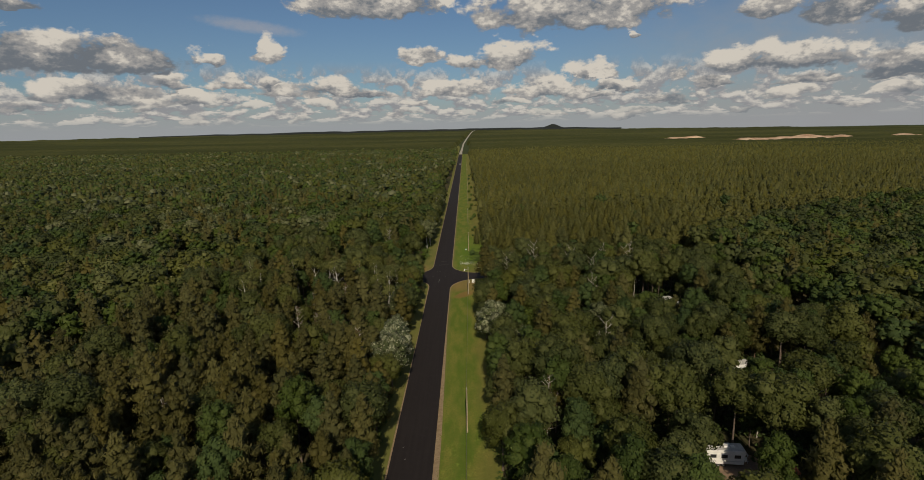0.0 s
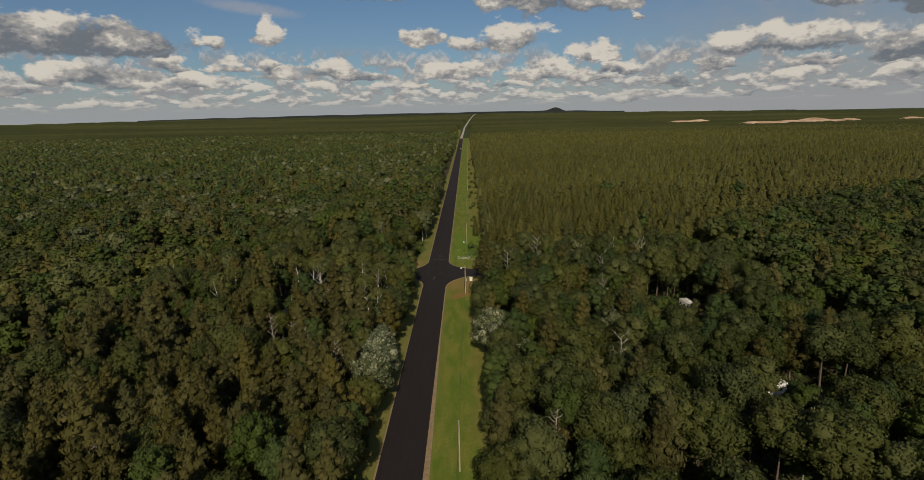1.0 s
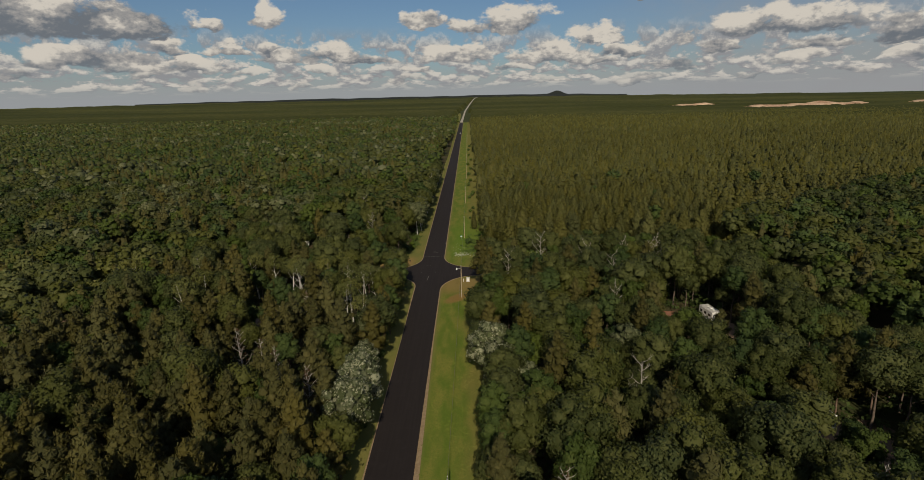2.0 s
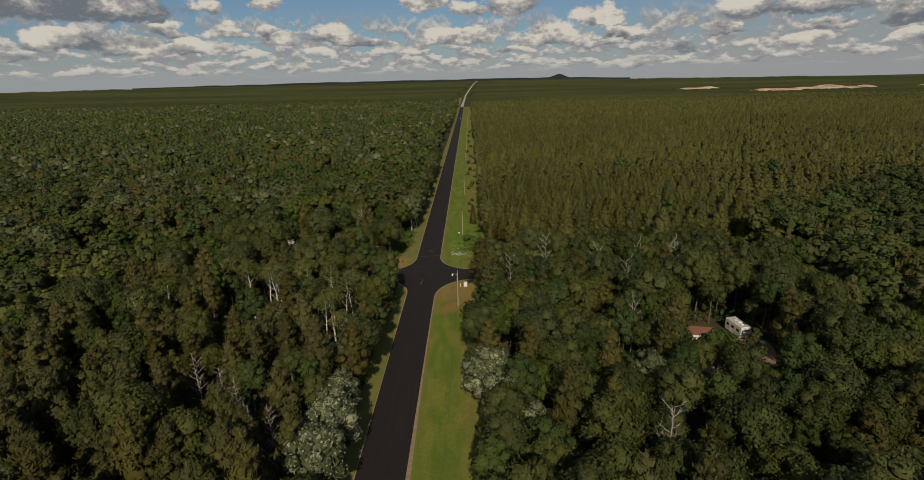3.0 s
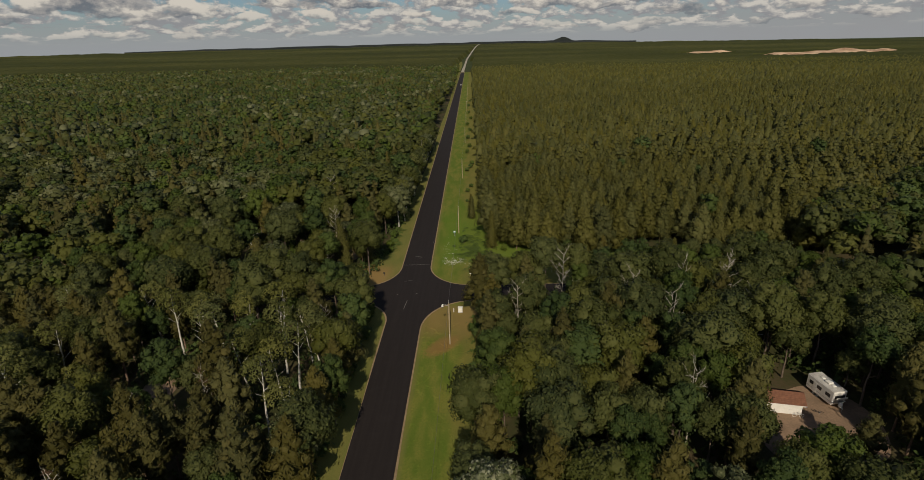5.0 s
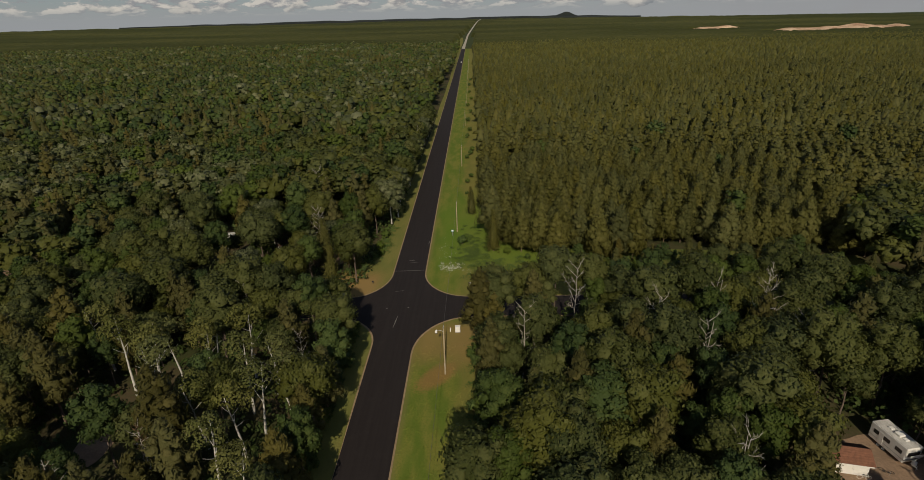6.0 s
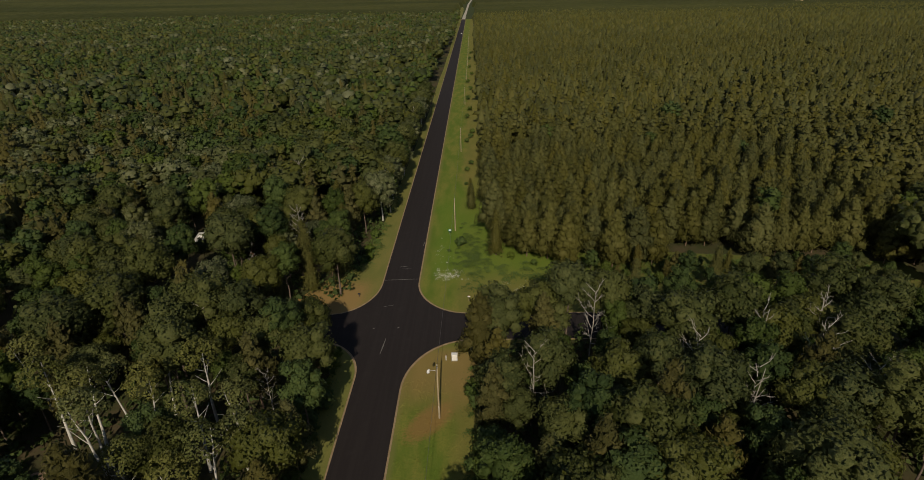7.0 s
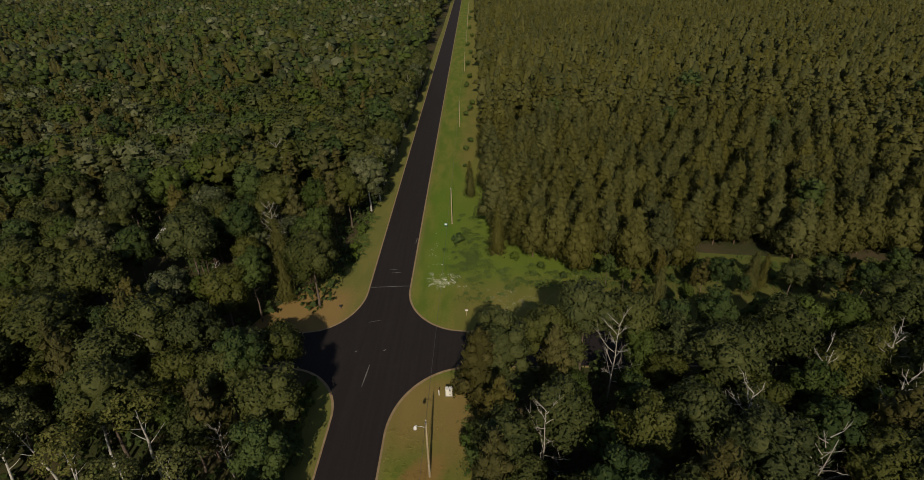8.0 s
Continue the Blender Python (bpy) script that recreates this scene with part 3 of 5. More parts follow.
def bare_branches(rng, h, base, limbs, reach, twigs=3, low=0.3):
    """A dead tree's trunk with its bare branches and twigs."""
    g = trunk_with_limbs(rng, h, base, 0, 0, lean=rng.uniform(0.3, 1.0), top=0.15)
    for i in range(limbs):
        u = low + (0.98 - low) * (i + rng.uniform(0, 1)) / limbs
        b = i * 2.4 + rng.uniform(0, 1)
        ln = reach * (1.2 - 0.8 * u) * rng.uniform(0.6, 1.2)
        d = np.array([math.cos(b), math.sin(b), rng.uniform(0.25, 0.9)])
        p = np.array([0, 0, h * u])
        s = np.linspace(0, 1, 4)[:, None]
        arm = p + d * ln * s + np.array([0, 0, 0.3 * ln]) * s * s + rng.normal(size=(4, 3)) * 0.07 * ln * s
        g.add(*tube(arm, base * np.array([0.4, 0.3, 0.2, 0.06]), 4))
        for j in range(twigs):
            w = rng.uniform(0.35, 0.95)
            q = arm[0] + (arm[-1] - arm[0]) * w
            e = unit(d + rng.normal(size=3) * 0.7)
            g.add(*tube([q, q + e * ln * 0.25, q + e * ln * 0.5 + np.array([0, 0, 0.1 * ln])], base * np.array([0.18, 0.12, 0.03]), 3))
    return g


KINDS = {}


def tree_kind(key, name, label, category, variants, trunk_mat, crown_mat, make):
    """Prototype meshes of one kind of tree; trees share them."""
    pairs = []
    for i in range(variants):
        rng = np.random.default_rng(sum(ord(c) for c in key) * 31 + i * 7 + 1)
        tr, cr = make(rng)
        pairs.append((tr.mesh(key + "_trunk", trunk_mat, True), cr.mesh(key + "_crown", crown_mat) if cr else None))
    KINDS[key] = (name, label, category, pairs)


def plant(key, x, y, scale=1.0, rng=random, label="", z=0.0, variant=None, turn=None, squeeze=1.0):
    name, text, category, pairs = KINDS[key]
    tr, cr = pairs[rng.randrange(len(pairs)) if variant is None else variant]
    ob = new(name)
    ob.matrix_world = pose(x, y, z, 0, 0, rng.uniform(0, 360) if turn is None else turn) @ Matrix.Diagonal((scale * squeeze, scale * squeeze, scale, 1))
    tagged(ob, label or text, category, category + "s of the roadside woods")
    part("trunk", tr, None, ob)
    if cr:
        part("crown", cr, None, ob)
    return ob


def mk_oak(rng):
    h, r = rng.uniform(12.5, 15.5), rng.uniform(3.4, 4.5)
    return trunk_with_limbs(rng, h * 0.75, 0.24, 4, 3.2), leafy_crown(rng, h, r, 22, 1500, 0.40, rng.uniform(0.95, 1.25), low=0.7)


def mk_maple(rng):
    h, r = rng.uniform(13, 15.5), rng.uniform(2.8, 3.4)
    return trunk_with_limbs(rng, h * 0.75, 0.2, 4, 2.6), leafy_crown(rng, h, r, 24, 1350, 0.36, rng.uniform(1.3, 1.6), low=0.8, big=(0.28, 0.42))


def mk_pine(rng):
    h, r = rng.uniform(13.0, 16.5), rng.uniform(2.3, 2.9)
    return trunk_with_limbs(rng, h * 0.97, 0.19, 6, 1.8, fork=0.2), bough_crown(rng, h, r, 0.28, 9, 4, 780, 0.36, rng.uniform(1.3, 2.0), 0.7, 6, 0.7, 0.3)


def mk_row(rng):
    h, r = rng.uniform(11.5, 13.4), rng.uniform(3.4, 4.0)
    return trunk_with_limbs(rng, h * 0.95, 0.15, 3, 1.2, fork=0.2), bough_crown(rng, h, r, 0.13, 10, 5, 1150, 0.34, rng.uniform(1.15, 1.6), 0.85, 6, 0.66)


def mk_spruce(rng):
    h, r = rng.uniform(13, 15), rng.uniform(2.9, 3.3)
    return trunk_with_limbs(rng, h * 0.97, 0.2, 0, 1), pine_crown(rng, h, r, 22, 13, 6, 0.36, low=0.05, power=0.75, rise=0.15)


def mk_birch(rng):
    h, r = rng.uniform(14, 16), rng.uniform(2.4, 3.1)
    return (trunk_with_limbs(rng, h * 0.92, 0.25, 8, 3.2, lean=1.8, fork=0.5),
            leafy_crown(rng, h, r, 13, 900, 0.31, 1.05, core=0, low=0.4))


def mk_silver(rng):
    h, r = rng.uniform(12.5, 14), rng.uniform(4.0, 4.6)
    return trunk_with_limbs(rng, h * 0.8, 0.22, 5, 3.6), leafy_crown(rng, h, r, 40, 2400, 0.36, 1.35, low=0.85, big=(0.2, 0.31))


def mk_pale(rng):
    h, r = rng.uniform(13, 14.5), rng.uniform(3.7, 4.2)
    return trunk_with_limbs(rng, h * 0.75, 0.24, 5, 3.2), leafy_crown(rng, h, r, 28, 1500, 0.38, 1.2, low=0.8, big=(0.24, 0.38))


def mk_snag(rng):
    return bare_branches(rng, rng.uniform(13.5, 15.5), 0.15, 16, 3.2, 5), None


def mk_dead_pine(rng):
    h = rng.uniform(12, 14)
    return bare_branches(rng, h, 0.16, 26, 2.2, 2, 0.15), pine_crown(rng, h, 1.9, 9, 5, 3, 0.3, low=0.2, core=False)


def mk_bush(rng):
    return trunk_with_limbs(rng, 1.2, 0.05, 5, 1.0, fork=0.1), leafy_crown(rng, 2.6, 1.5, 10, 300, 0.28, 0.85, low=0.8, sides=5)


tree_kind("oak", "oak_tree", "broad oak with a lobed dull green crown", "oak", 5, bark, leaf_oak, mk_oak)
tree_kind("maple", "maple_tree", "tall maple with a dense deep green crown", "maple", 4, bark, leaf_maple, mk_maple)
tree_kind("pine", "pine_tree", "tall jack pine with olive brown needle tufts", "pine", 5, bark_pine, leaf_pine, mk_pine)
tree_kind("row", "plantation_pine", "straight plantation pine with olive green needles in rows", "plantation pine", 4, bark_pine, leaf_row, mk_row)
tree_kind("spruce", "spruce_tree", "full conifer with drooping green boughs to the ground", "spruce", 2, bark_pine, leaf_row, mk_spruce)
tree_kind("birch", "birch_tree", "slender birch with a leaning white trunk and thin light crown", "birch", 4, bark_white, leaf_birch, mk_birch)
tree_kind("silver", "poplar_tree", "silvery white-leaved poplar beside the grass verge", "poplar", 2, bark, leaf_silver, mk_silver)
tree_kind("pale", "aspen_tree", "broad aspen with pale grey green leaves beside the road", "aspen", 2, bark_white, leaf_pale, mk_pale)
tree_kind("snag", "dead_tree", "bare dead tree with bleached grey branches", "dead tree", 4, bark_grey, None, mk_snag)
tree_kind("dead_pine", "dead_pine", "dying pine with brown needles and bare lower twigs", "dead tree", 2, bark_grey, leaf_dead, mk_dead_pine)
tree_kind("shrub", "shrub", "leafy green shrub at the foot of the trees", "shrub", 3, bark, leaf_maple, mk_bush)
tree_kind("bush", "bush", "low leafy green bush at the wood's edge", "bush", 3, bark, leaf_bush, mk_bush)

# ---- the land ----
def rise(x, y):
    """Height of the far land, which climbs to the horizon in the north and west."""
    r = np.hypot(x, y)
    az = np.degrees(np.arctan2(x, y))
    s = np.clip((r - 1500) / 3100, 0, 1)
    s = s * s * (3 - 2 * s)
    side = np.clip((42 - az) / 34, 0, 1) * np.clip((az + 140) / 60, 0, 1)
    return s * (2 + 31 * side + 1.2 * np.sin(az * 0.7) + 0.8 * np.sin(az * 2.3 + 1))


def road_x(y):
    """Middle of the road; far off it bends to the east."""
    return np.where(y < 1300, -10.25, -10.25 + 6.0 * np.clip((y - 1300) / 900, 0, 1) + 100 * np.clip((y - 2000) / 2800, 0, 1) ** 1.2)


def sheet(name, xs, ys, zfun, mat):
    X, Y = np.meshgrid(xs, ys)
    v = np.stack([X, Y, zfun(X, Y)], -1).reshape(-1, 3)
    w = len(xs)
    i, j = np.meshgrid(np.arange(len(xs) - 1), np.arange(len(ys) - 1))
    a = (j * w + i).ravel()
    g = Geo().add(v, np.stack([a, a + 1, a + w + 1, a + w], -1))
    return new(name, g.mesh(name, mat, True))


steps = np.concatenate([-np.geomspace(6500, 60, 40), [-30, 0, 30], np.geomspace(60, 6500, 40)])
ground = sheet("ground", steps, steps, lambda X, Y: rise(X, Y) - 0.02, floor_mat)
tagged(ground, "forest floor of needles, moss and litter", "ground", kind="structure")

# the carriageway with its flared crossing
WEST, EAST, SOUTH, NORTH = -14.0, -6.45, 196.8, 205.0


def flare(y, start, end, x0, x1):
    """Corner curve: how far the edge runs out from x0 to x1 between two stations."""
    u = np.clip((y - start) / (end - start), 0, 1)
    return x0 + (x1 - x0) * (1 - np.sqrt(np.maximum(0, 1 - u ** 2.0)))


def edges(y, out=0.0):
    """West and east edge of the asphalt at station y, arms of the side road left out."""
    if y <= SOUTH - out:
        e = flare(y, 183.5 - out, SOUTH - out, EAST + out, 5.2 + out)
        w = flare(y, 186.5 - out, SOUTH - out, WEST - out, -23.5 - out)
    elif y >= NORTH + out:
        e = flare(-y, -(217.5 + out), -(NORTH + out), EAST + out, 4.6 + out)
        w = flare(-y, -(217.0 + out), -(NORTH + out), WEST - out, -23.0 - out)
    else:
        e, w = 4.9 + out, -23.25 - out
    return float(w), float(e)


def paved(name, out_of, z, depth, mat, y0, y1):
    o = out_of(200.0)
    st = [y0] + list(np.arange(60, 180, 10.0)) + list(np.arange(182, SOUTH - o, 0.5)) + list(np.linspace(SOUTH - o, NORTH + o, 12))
    st += list(np.arange(NORTH + o + 0.5, 219, 0.5)) + list(np.geomspace(222, y1, 30))
    # the west side is grown over short of the crossing
    rows = [(y, edges(y, out_of(y) * (0.3 if y < 170 else 1.0))[0], edges(y, out_of(y))[1]) for y in sorted(st)]
    g = Geo()
    cols = np.linspace(0, 1, 7)
    top = np.array([[(w + (e - w) * c, y, z) for c in cols] for y, w, e in rows])
    n, k = top.shape[:2]
    a = (np.arange(n - 1)[:, None] * k + np.arange(k - 1)[None]).ravel()
    g.add(top, np.stack([a, a + 1, a + k + 1, a + k], -1))
    for side in (0, -1):
        line = top[:, side]
        wall = np.concatenate([line, line - np.array([0, 0, depth])])
        b = np.arange(n - 1)
        q = np.stack([b, b + 1, b + 1 + n, b + n], -1)
        g.add(wall, q if side == 0 else q[:, ::-1])
    for x0, x1 in ((-62.0, -23.25 - o), (4.9 + o, 70.0)):
        xs = np.linspace(x0, x1, 14)
        arm = np.array([[(x, yy, z) for x in xs] for yy in (SOUTH - o, 201.0, NORTH + o)])
        a = (np.arange(2)[:, None] * 14 + np.arange(13)[None]).ravel()
        g.add(arm, np.stack([a, a + 1, a + 15, a + 14], -1))
    return new(name, g.mesh(name, mat))


road = paved("road", lambda y: 0.0, 0.075, 0.09, asphalt, -300.0, 1215.0)
tagged(road, "smooth dark new asphalt country road with a crossing", "road", kind="structure")
shoulder = paved("road_shoulder", lambda y: 0.28 + 0.75 * max(0.0, min(1.0, (150 - y) / 60)), 0.05, 0.06, gravel, -300.0, 1225.0)
tagged(shoulder, "narrow tan gravel shoulder along the asphalt", "shoulder", kind="structure")

# mown verges
def verge(name, rows, label):
    """A grass strip from rows of (y, west x, east x)."""
    rng = np.random.default_rng(len(rows))
    ys = np.concatenate([np.linspace(a[0], b[0], max(2, int((b[0] - a[0]) / (4 if b[0] < 300 else 40))), endpoint=False) for a, b in zip(rows, rows[1:])])
    ys = np.append(ys, rows[-1][0])
    k = np.array(rows)
    w = np.interp(ys, k[:, 0], k[:, 1]) + rng.uniform(-0.4, 0.4, len(ys)) * (np.abs(np.interp(ys, k[:, 0], k[:, 1])) > 14.2)
    e = np.interp(ys, k[:, 0], k[:, 2]) + rng.uniform(-0.4, 0.4, len(ys))
    cols = np.linspace(0, 1, 9)
    X = w[:, None] + (e - w)[:, None] * cols
    Y = np.repeat(ys[:, None], 9, 1)
    Z = 0.028 + 0.0 * X
    g = Geo()
    a = (np.arange(len(ys) - 1)[:, None] * 9 + np.arange(8)[None]).ravel()
    g.add(np.stack([X, Y, Z], -1), np.stack([a, a + 1, a + 10, a + 9], -1))
    return tagged(new(name, g.mesh(name, grass_mat, True)), label, "grass verge", kind="structure")


verge("verge_east", [(-300, -10, 5), (120, -10, 5.2), (170, -10, 6), (195, -10, 7), (203, -10, 100), (224, -10, 100), (229, -10, 60),
                     (236, -10, 13), (244, -10, 10), (330, -10, 9.5), (700, -10, 9), (1225, -10, 7)],
      "mown green and yellow grass verge along the road")
verge("verge_west", [(-300, -18, -10.5), (150, -18, -10.5), (196, -19, -10.5), (204, -34, -10.5), (219, -27, -10.5), (224, -21, -10.5),
                     (245, -19, -10.5), (330, -17, -10.5), (700, -17, -10.5), (1225, -20, -10.5)],
      "narrow grass verge with worn tan earth by the crossing")


def patch(name, cx, cy, rx, ry, mat, label, z=0.034, seed=1, lumps=0.0, n=40, turn=0.0, category="bare ground"):
    """A bare patch of ground with an uneven outline, a little mounded."""
    rng = np.random.default_rng(seed)
    ph = rng.uniform(0, 6.28, 5)
    g = Geo()
    ang = np.arange(n) * 2 * np.pi / n
    out = 1 + sum(0.16 / (i + 1) * np.sin(ang * (i + 2) + ph[i]) for i in range(5))
    rings = [0.25, 0.5, 0.75, 0.92, 1.0]
    v = [(cx, cy, z + lumps * 0.7)]
    ct, sn = math.cos(turn), math.sin(turn)
    for s in rings:
        for a, o in zip(ang, out):
            u, w = math.cos(a) * o * s * rx, math.sin(a) * o * s * ry
            x, y = cx + u * ct - w * sn, cy + u * sn + w * ct
            bump = lumps * (1 - s ** 2) * (0.6 + 0.4 * math.sin(x * 0.021 + ph[0]) * math.cos(y * 0.017 + ph[1]) + 0.3 * math.sin(x * 0.06 + ph[2]))
            v.append((x, y, z + bump + float(rise(x, y))))
    t = [(0, 1 + i, 1 + (i + 1) % n) for i in range(n)]
    q = [(1 + r * n + i, 1 + (r + 1) * n + i, 1 + (r + 1) * n + (i + 1) % n, 1 + r * n + (i + 1) % n) for r in range(len(rings) - 1) for i in range(n)]
    g.add(v, q, t)
    return tagged(new(name, g.mesh(name, mat, True)), label, category, kind="structure")


patch("campsite_ground", 57.5, 152.0, 9.0, 11.5, dirt, "bare brown dirt yard with wheel tracks in the woods", seed=3)
patch("campsite_ground", 42.0, 79.0, 7.0, 5.5, dirt, "bare dirt round the trailer in the woods", seed=4)
patch("campsite_ground", 66.0, 107.0, 10.0, 7.0, dirt, "bare dirt round the trailer in the woods", seed=5)
patch("clearing_ground", -118.5, 224.0, 10.0, 8.0, dirt, "sandy clearing in the woods", seed=6)
patch("clearing_ground", -51.0, 163.0, 3.4, 5.0, dirt, "sandy clearing in the woods", seed=7)
patch("clearing_ground", -107.0, 162.0, 7.0, 5.0, dirt, "sandy clearing in the woods", seed=8)
patch("clearing_ground", -30.5, 226.0, 3.0, 5.0, dirt, "sandy clearing in the woods", seed=9)
SANDS = [(745.0, 1860.0, 92.0, 40.0, 0.30), (985.0, 1650.0, 255.0, 62.0, 0.42), (805.0, 1515.0, 80.0, 48.0, 0.3), (1345.0, 1650.0, 92.0, 40.0, 0.5), (1130.0, 1650.0, 120.0, 30.0, 0.6)]
for i, (sx, sy, sa, sb, turn) in enumerate(SANDS):
    patch("sand_pit", sx, sy, sa, sb, sand, "open orange sand banks in a far clearing", z=7.0, lumps=9.0 + 2 * (i == 2), seed=11 + i, n=64, turn=turn, category="sand pit")

# gravel road going on past the end of the asphalt
ys = np.concatenate([np.linspace(1225, 2400, 60), np.linspace(2440, 4700, 60)])
g = Geo()
half = np.interp(ys, [1225, 1600, 2500, 4700], [3.2, 2.6, 3.0, 4.2])
mid = road_x(ys)
X = np.stack([mid - half, mid + half], 1)
Y = np.stack([ys, ys], 1)
a = np.arange(len(ys) - 1) * 2
g.add(np.stack([X, Y, rise(X, Y) + 0.3 + 9 * np.clip((Y - 2000) / 1500, 0, 1)], -1), np.stack([a, a + 1, a + 3, a + 2], -1))
tagged(new("gravel_road", g.mesh("gravel_road", pale_track)), "pale gravel road running on to the horizon", "road", kind="structure")
patch("meadow", -22.0, 1480.0, 8.0, 300.0, grass_mat, "pale grass clearing beside the road", z=0.1, seed=15, category="meadow")

# distant hill on the horizon
g = Geo()
n = 48
ang = np.arange(n) * 2 * np.pi / n
rng = np.random.default_rng(5)
prof = [(330, -30), (290, 3), (170, 8), (92, 15), (56, 27), (26, 39), (11, 44), (0.5, 44.5)]
v = np.concatenate([np.stack([728 + np.cos(ang) * r * (1 + 0.1 * np.sin(3 * ang + r)), 4500 + 0.6 * np.sin(ang) * r,
                              36 + z + 0.6 * np.sin(5 * ang + r)], 1) for r, z in prof])
i = np.arange(len(prof) - 1)[:, None] * n
j = np.arange(n)[None]
g.add(v, np.stack([i + j, i + (j + 1) % n, i + n + (j + 1) % n, i + n + j], -1).reshape(-1, 4))
tagged(new("distant_hill", g.mesh("distant_hill", ridge_mat, True)), "dark wooded bluff standing on the flat horizon", "hill", kind="structure")

# wooded ridge along the north-west horizon, its cloud shade put into the colour
az = np.radians(np.linspace(-31, 16, 90))
tall = 9.0 * np.clip((np.degrees(az) + 31) / 16, 0, 1) * np.clip((16 - np.degrees(az)) / 9, 0, 1) + 1.2 * np.sin(np.degrees(az) * 1.7)
g = Geo()
ring = []
for r, f in ((4560, -0.9), (4640, 0.6), (4720, 1.0), (4800, 0.5), (4860, -0.9)):
    X, Y = np.sin(az) * r, np.cos(az) * r
    ring.append(np.stack([X, Y, rise(X, Y) + 16.5 + f * tall - (28 if f < 0 else 0)], 1))
i = np.arange(4)[:, None] * 90
j = np.arange(89)[None]
g.add(np.concatenate(ring), np.stack([i + j, i + 90 + j, i + 91 + j, i + 1 + j], -1).reshape(-1, 4))
tagged(new("distant_ridge", g.mesh("distant_ridge", ridge_mat, True)), "long dark wooded ridge on the horizon", "ridge", kind="structure")

# closed canopy of the far woods
rr = np.concatenate([np.geomspace(1130, 2400, 100), np.geomspace(2430, 4980, 50)])
az = np.radians(np.concatenate([np.linspace(-180, -48, 60, endpoint=False), np.linspace(-48, 48, 420), np.linspace(48, 180, 61)[1:]]))
A, R = np.meshgrid(az, rr)
X, Y = np.sin(A) * R, np.cos(A) * R
rng = np.random.default_rng(8)
Z = rise(X, Y) + 11.5 - 3.5 * np.clip((1330 - R) / 200, 0, 1) - 9 * np.clip((R - 4250) / 250, 0, 1) + rng.uniform(-1.6, 1.6, X.shape) + 1.4 * np.sin(X * 0.011) * np.sin(Y * 0.013 + 1) + 1.2 * np.sin(X * 0.003 + 2)
lane = np.abs(X - road_x(Y)) < np.where(Y < 1850, 22, 16)
Z = np.where((Y > 0) & lane, rise(X, Y) - 3.0 + 10 * np.clip((Y - 2400) / 1500, 0, 1), Z)
for sx, sy, sa, sb, turn in SANDS:
    U = (X - sx) * math.cos(turn) + (Y - sy) * math.sin(turn)
    V = -(X - sx) * math.sin(turn) + (Y - sy) * math.cos(turn)
    Z = np.where((U / (sa * 1.05)) ** 2 + (V / (sb * 1.25)) ** 2 < 1.0, rise(X, Y) + 2.0, Z)
w = len(az)
i, j = np.meshgrid(np.arange(len(az) - 1), np.arange(len(rr) - 1))
a = (j * w + i).ravel()
g = Geo().add(np.stack([X, Y, Z], -1), np.stack([a, a + w, a + w + 1, a + 1], -1))
tagged(new("distant_forest", g.mesh("distant_forest", canopy_mat)), "unbroken dark green woods out to the horizon", "forest", kind="stuff")

# ---- the woods ----
OPENINGS = [(58.0, 156.0, 8.5, 8.5), (54.0, 149.5, 7.0, 7.0), (57.5, 145.0, 6.5, 7.0), (57.0, 137.5, 4.0, 4.5), (50.5, 143.5, 5.0, 5.5), (42.0, 77.5, 6.0, 6.5), (66.0, 107.5, 8.0, 5.0), (-115.0, 217.0, 10.0, 12.0), (-50.0, 160.5, 3.0, 7.0),
            (-103.0, 157.0, 7.0, 7.0), (-60.3, 227.0, 5.6, 12.5), (-51.5, 212.5, 4.0, 8.0), (-31, 224, 2.5, 5), (-70.5, 94, 2.5, 3), (50.0, 74.0, 4, 4),
            (39.2, 74.5, 3.5, 3.8), (35.8, 69.0, 5.2, 5.5), (56.0, 107.0, 3.0, 3.0),
            (-48.5, 167.0, 5.5, 3.4), (-33.0, 172.0, 3.4, 3.2), (-41.5, 160.5, 3.4, 3.2)]


def clear(x, y, grow=0.0):
    """Is this spot open ground?"""
    if x < -34:
        if 198.0 < y < 205.0:
            return True
    elif x < 12:
        if 194.8 - grow < y < 206.5 + grow:
            return True
    west = (-15.7 if y < 150 else -16.6) - grow if y < 196 else (-17.8 if y < 246 else -16.2) - grow
    east = (4.7 if y < 150 else 5.6) + grow if y < 195 else 8.6 + grow
    if west < x < east:
        return True
    if y > 206 and x < 0 and ((x > -27.5 and y < 212) or (x > -20 and y < 246)):
        return True
    if x >= 12 and 197.5 < y < 206:
        return True
    if 0 < x < 95 and 206 <= y:
        front = 227.5 if x < 22 else (222.5 if x < 46 else (230.5 if x < 64 else 226.0))
        if y < front + 1.5 * math.sin(x * 0.7):
            return True
    for cx, cy, rx, ry in OPENINGS:
        if ((x - cx) / (rx + grow)) ** 2 + ((y - cy) / (ry + grow)) ** 2 < 1:
            return True
    return False


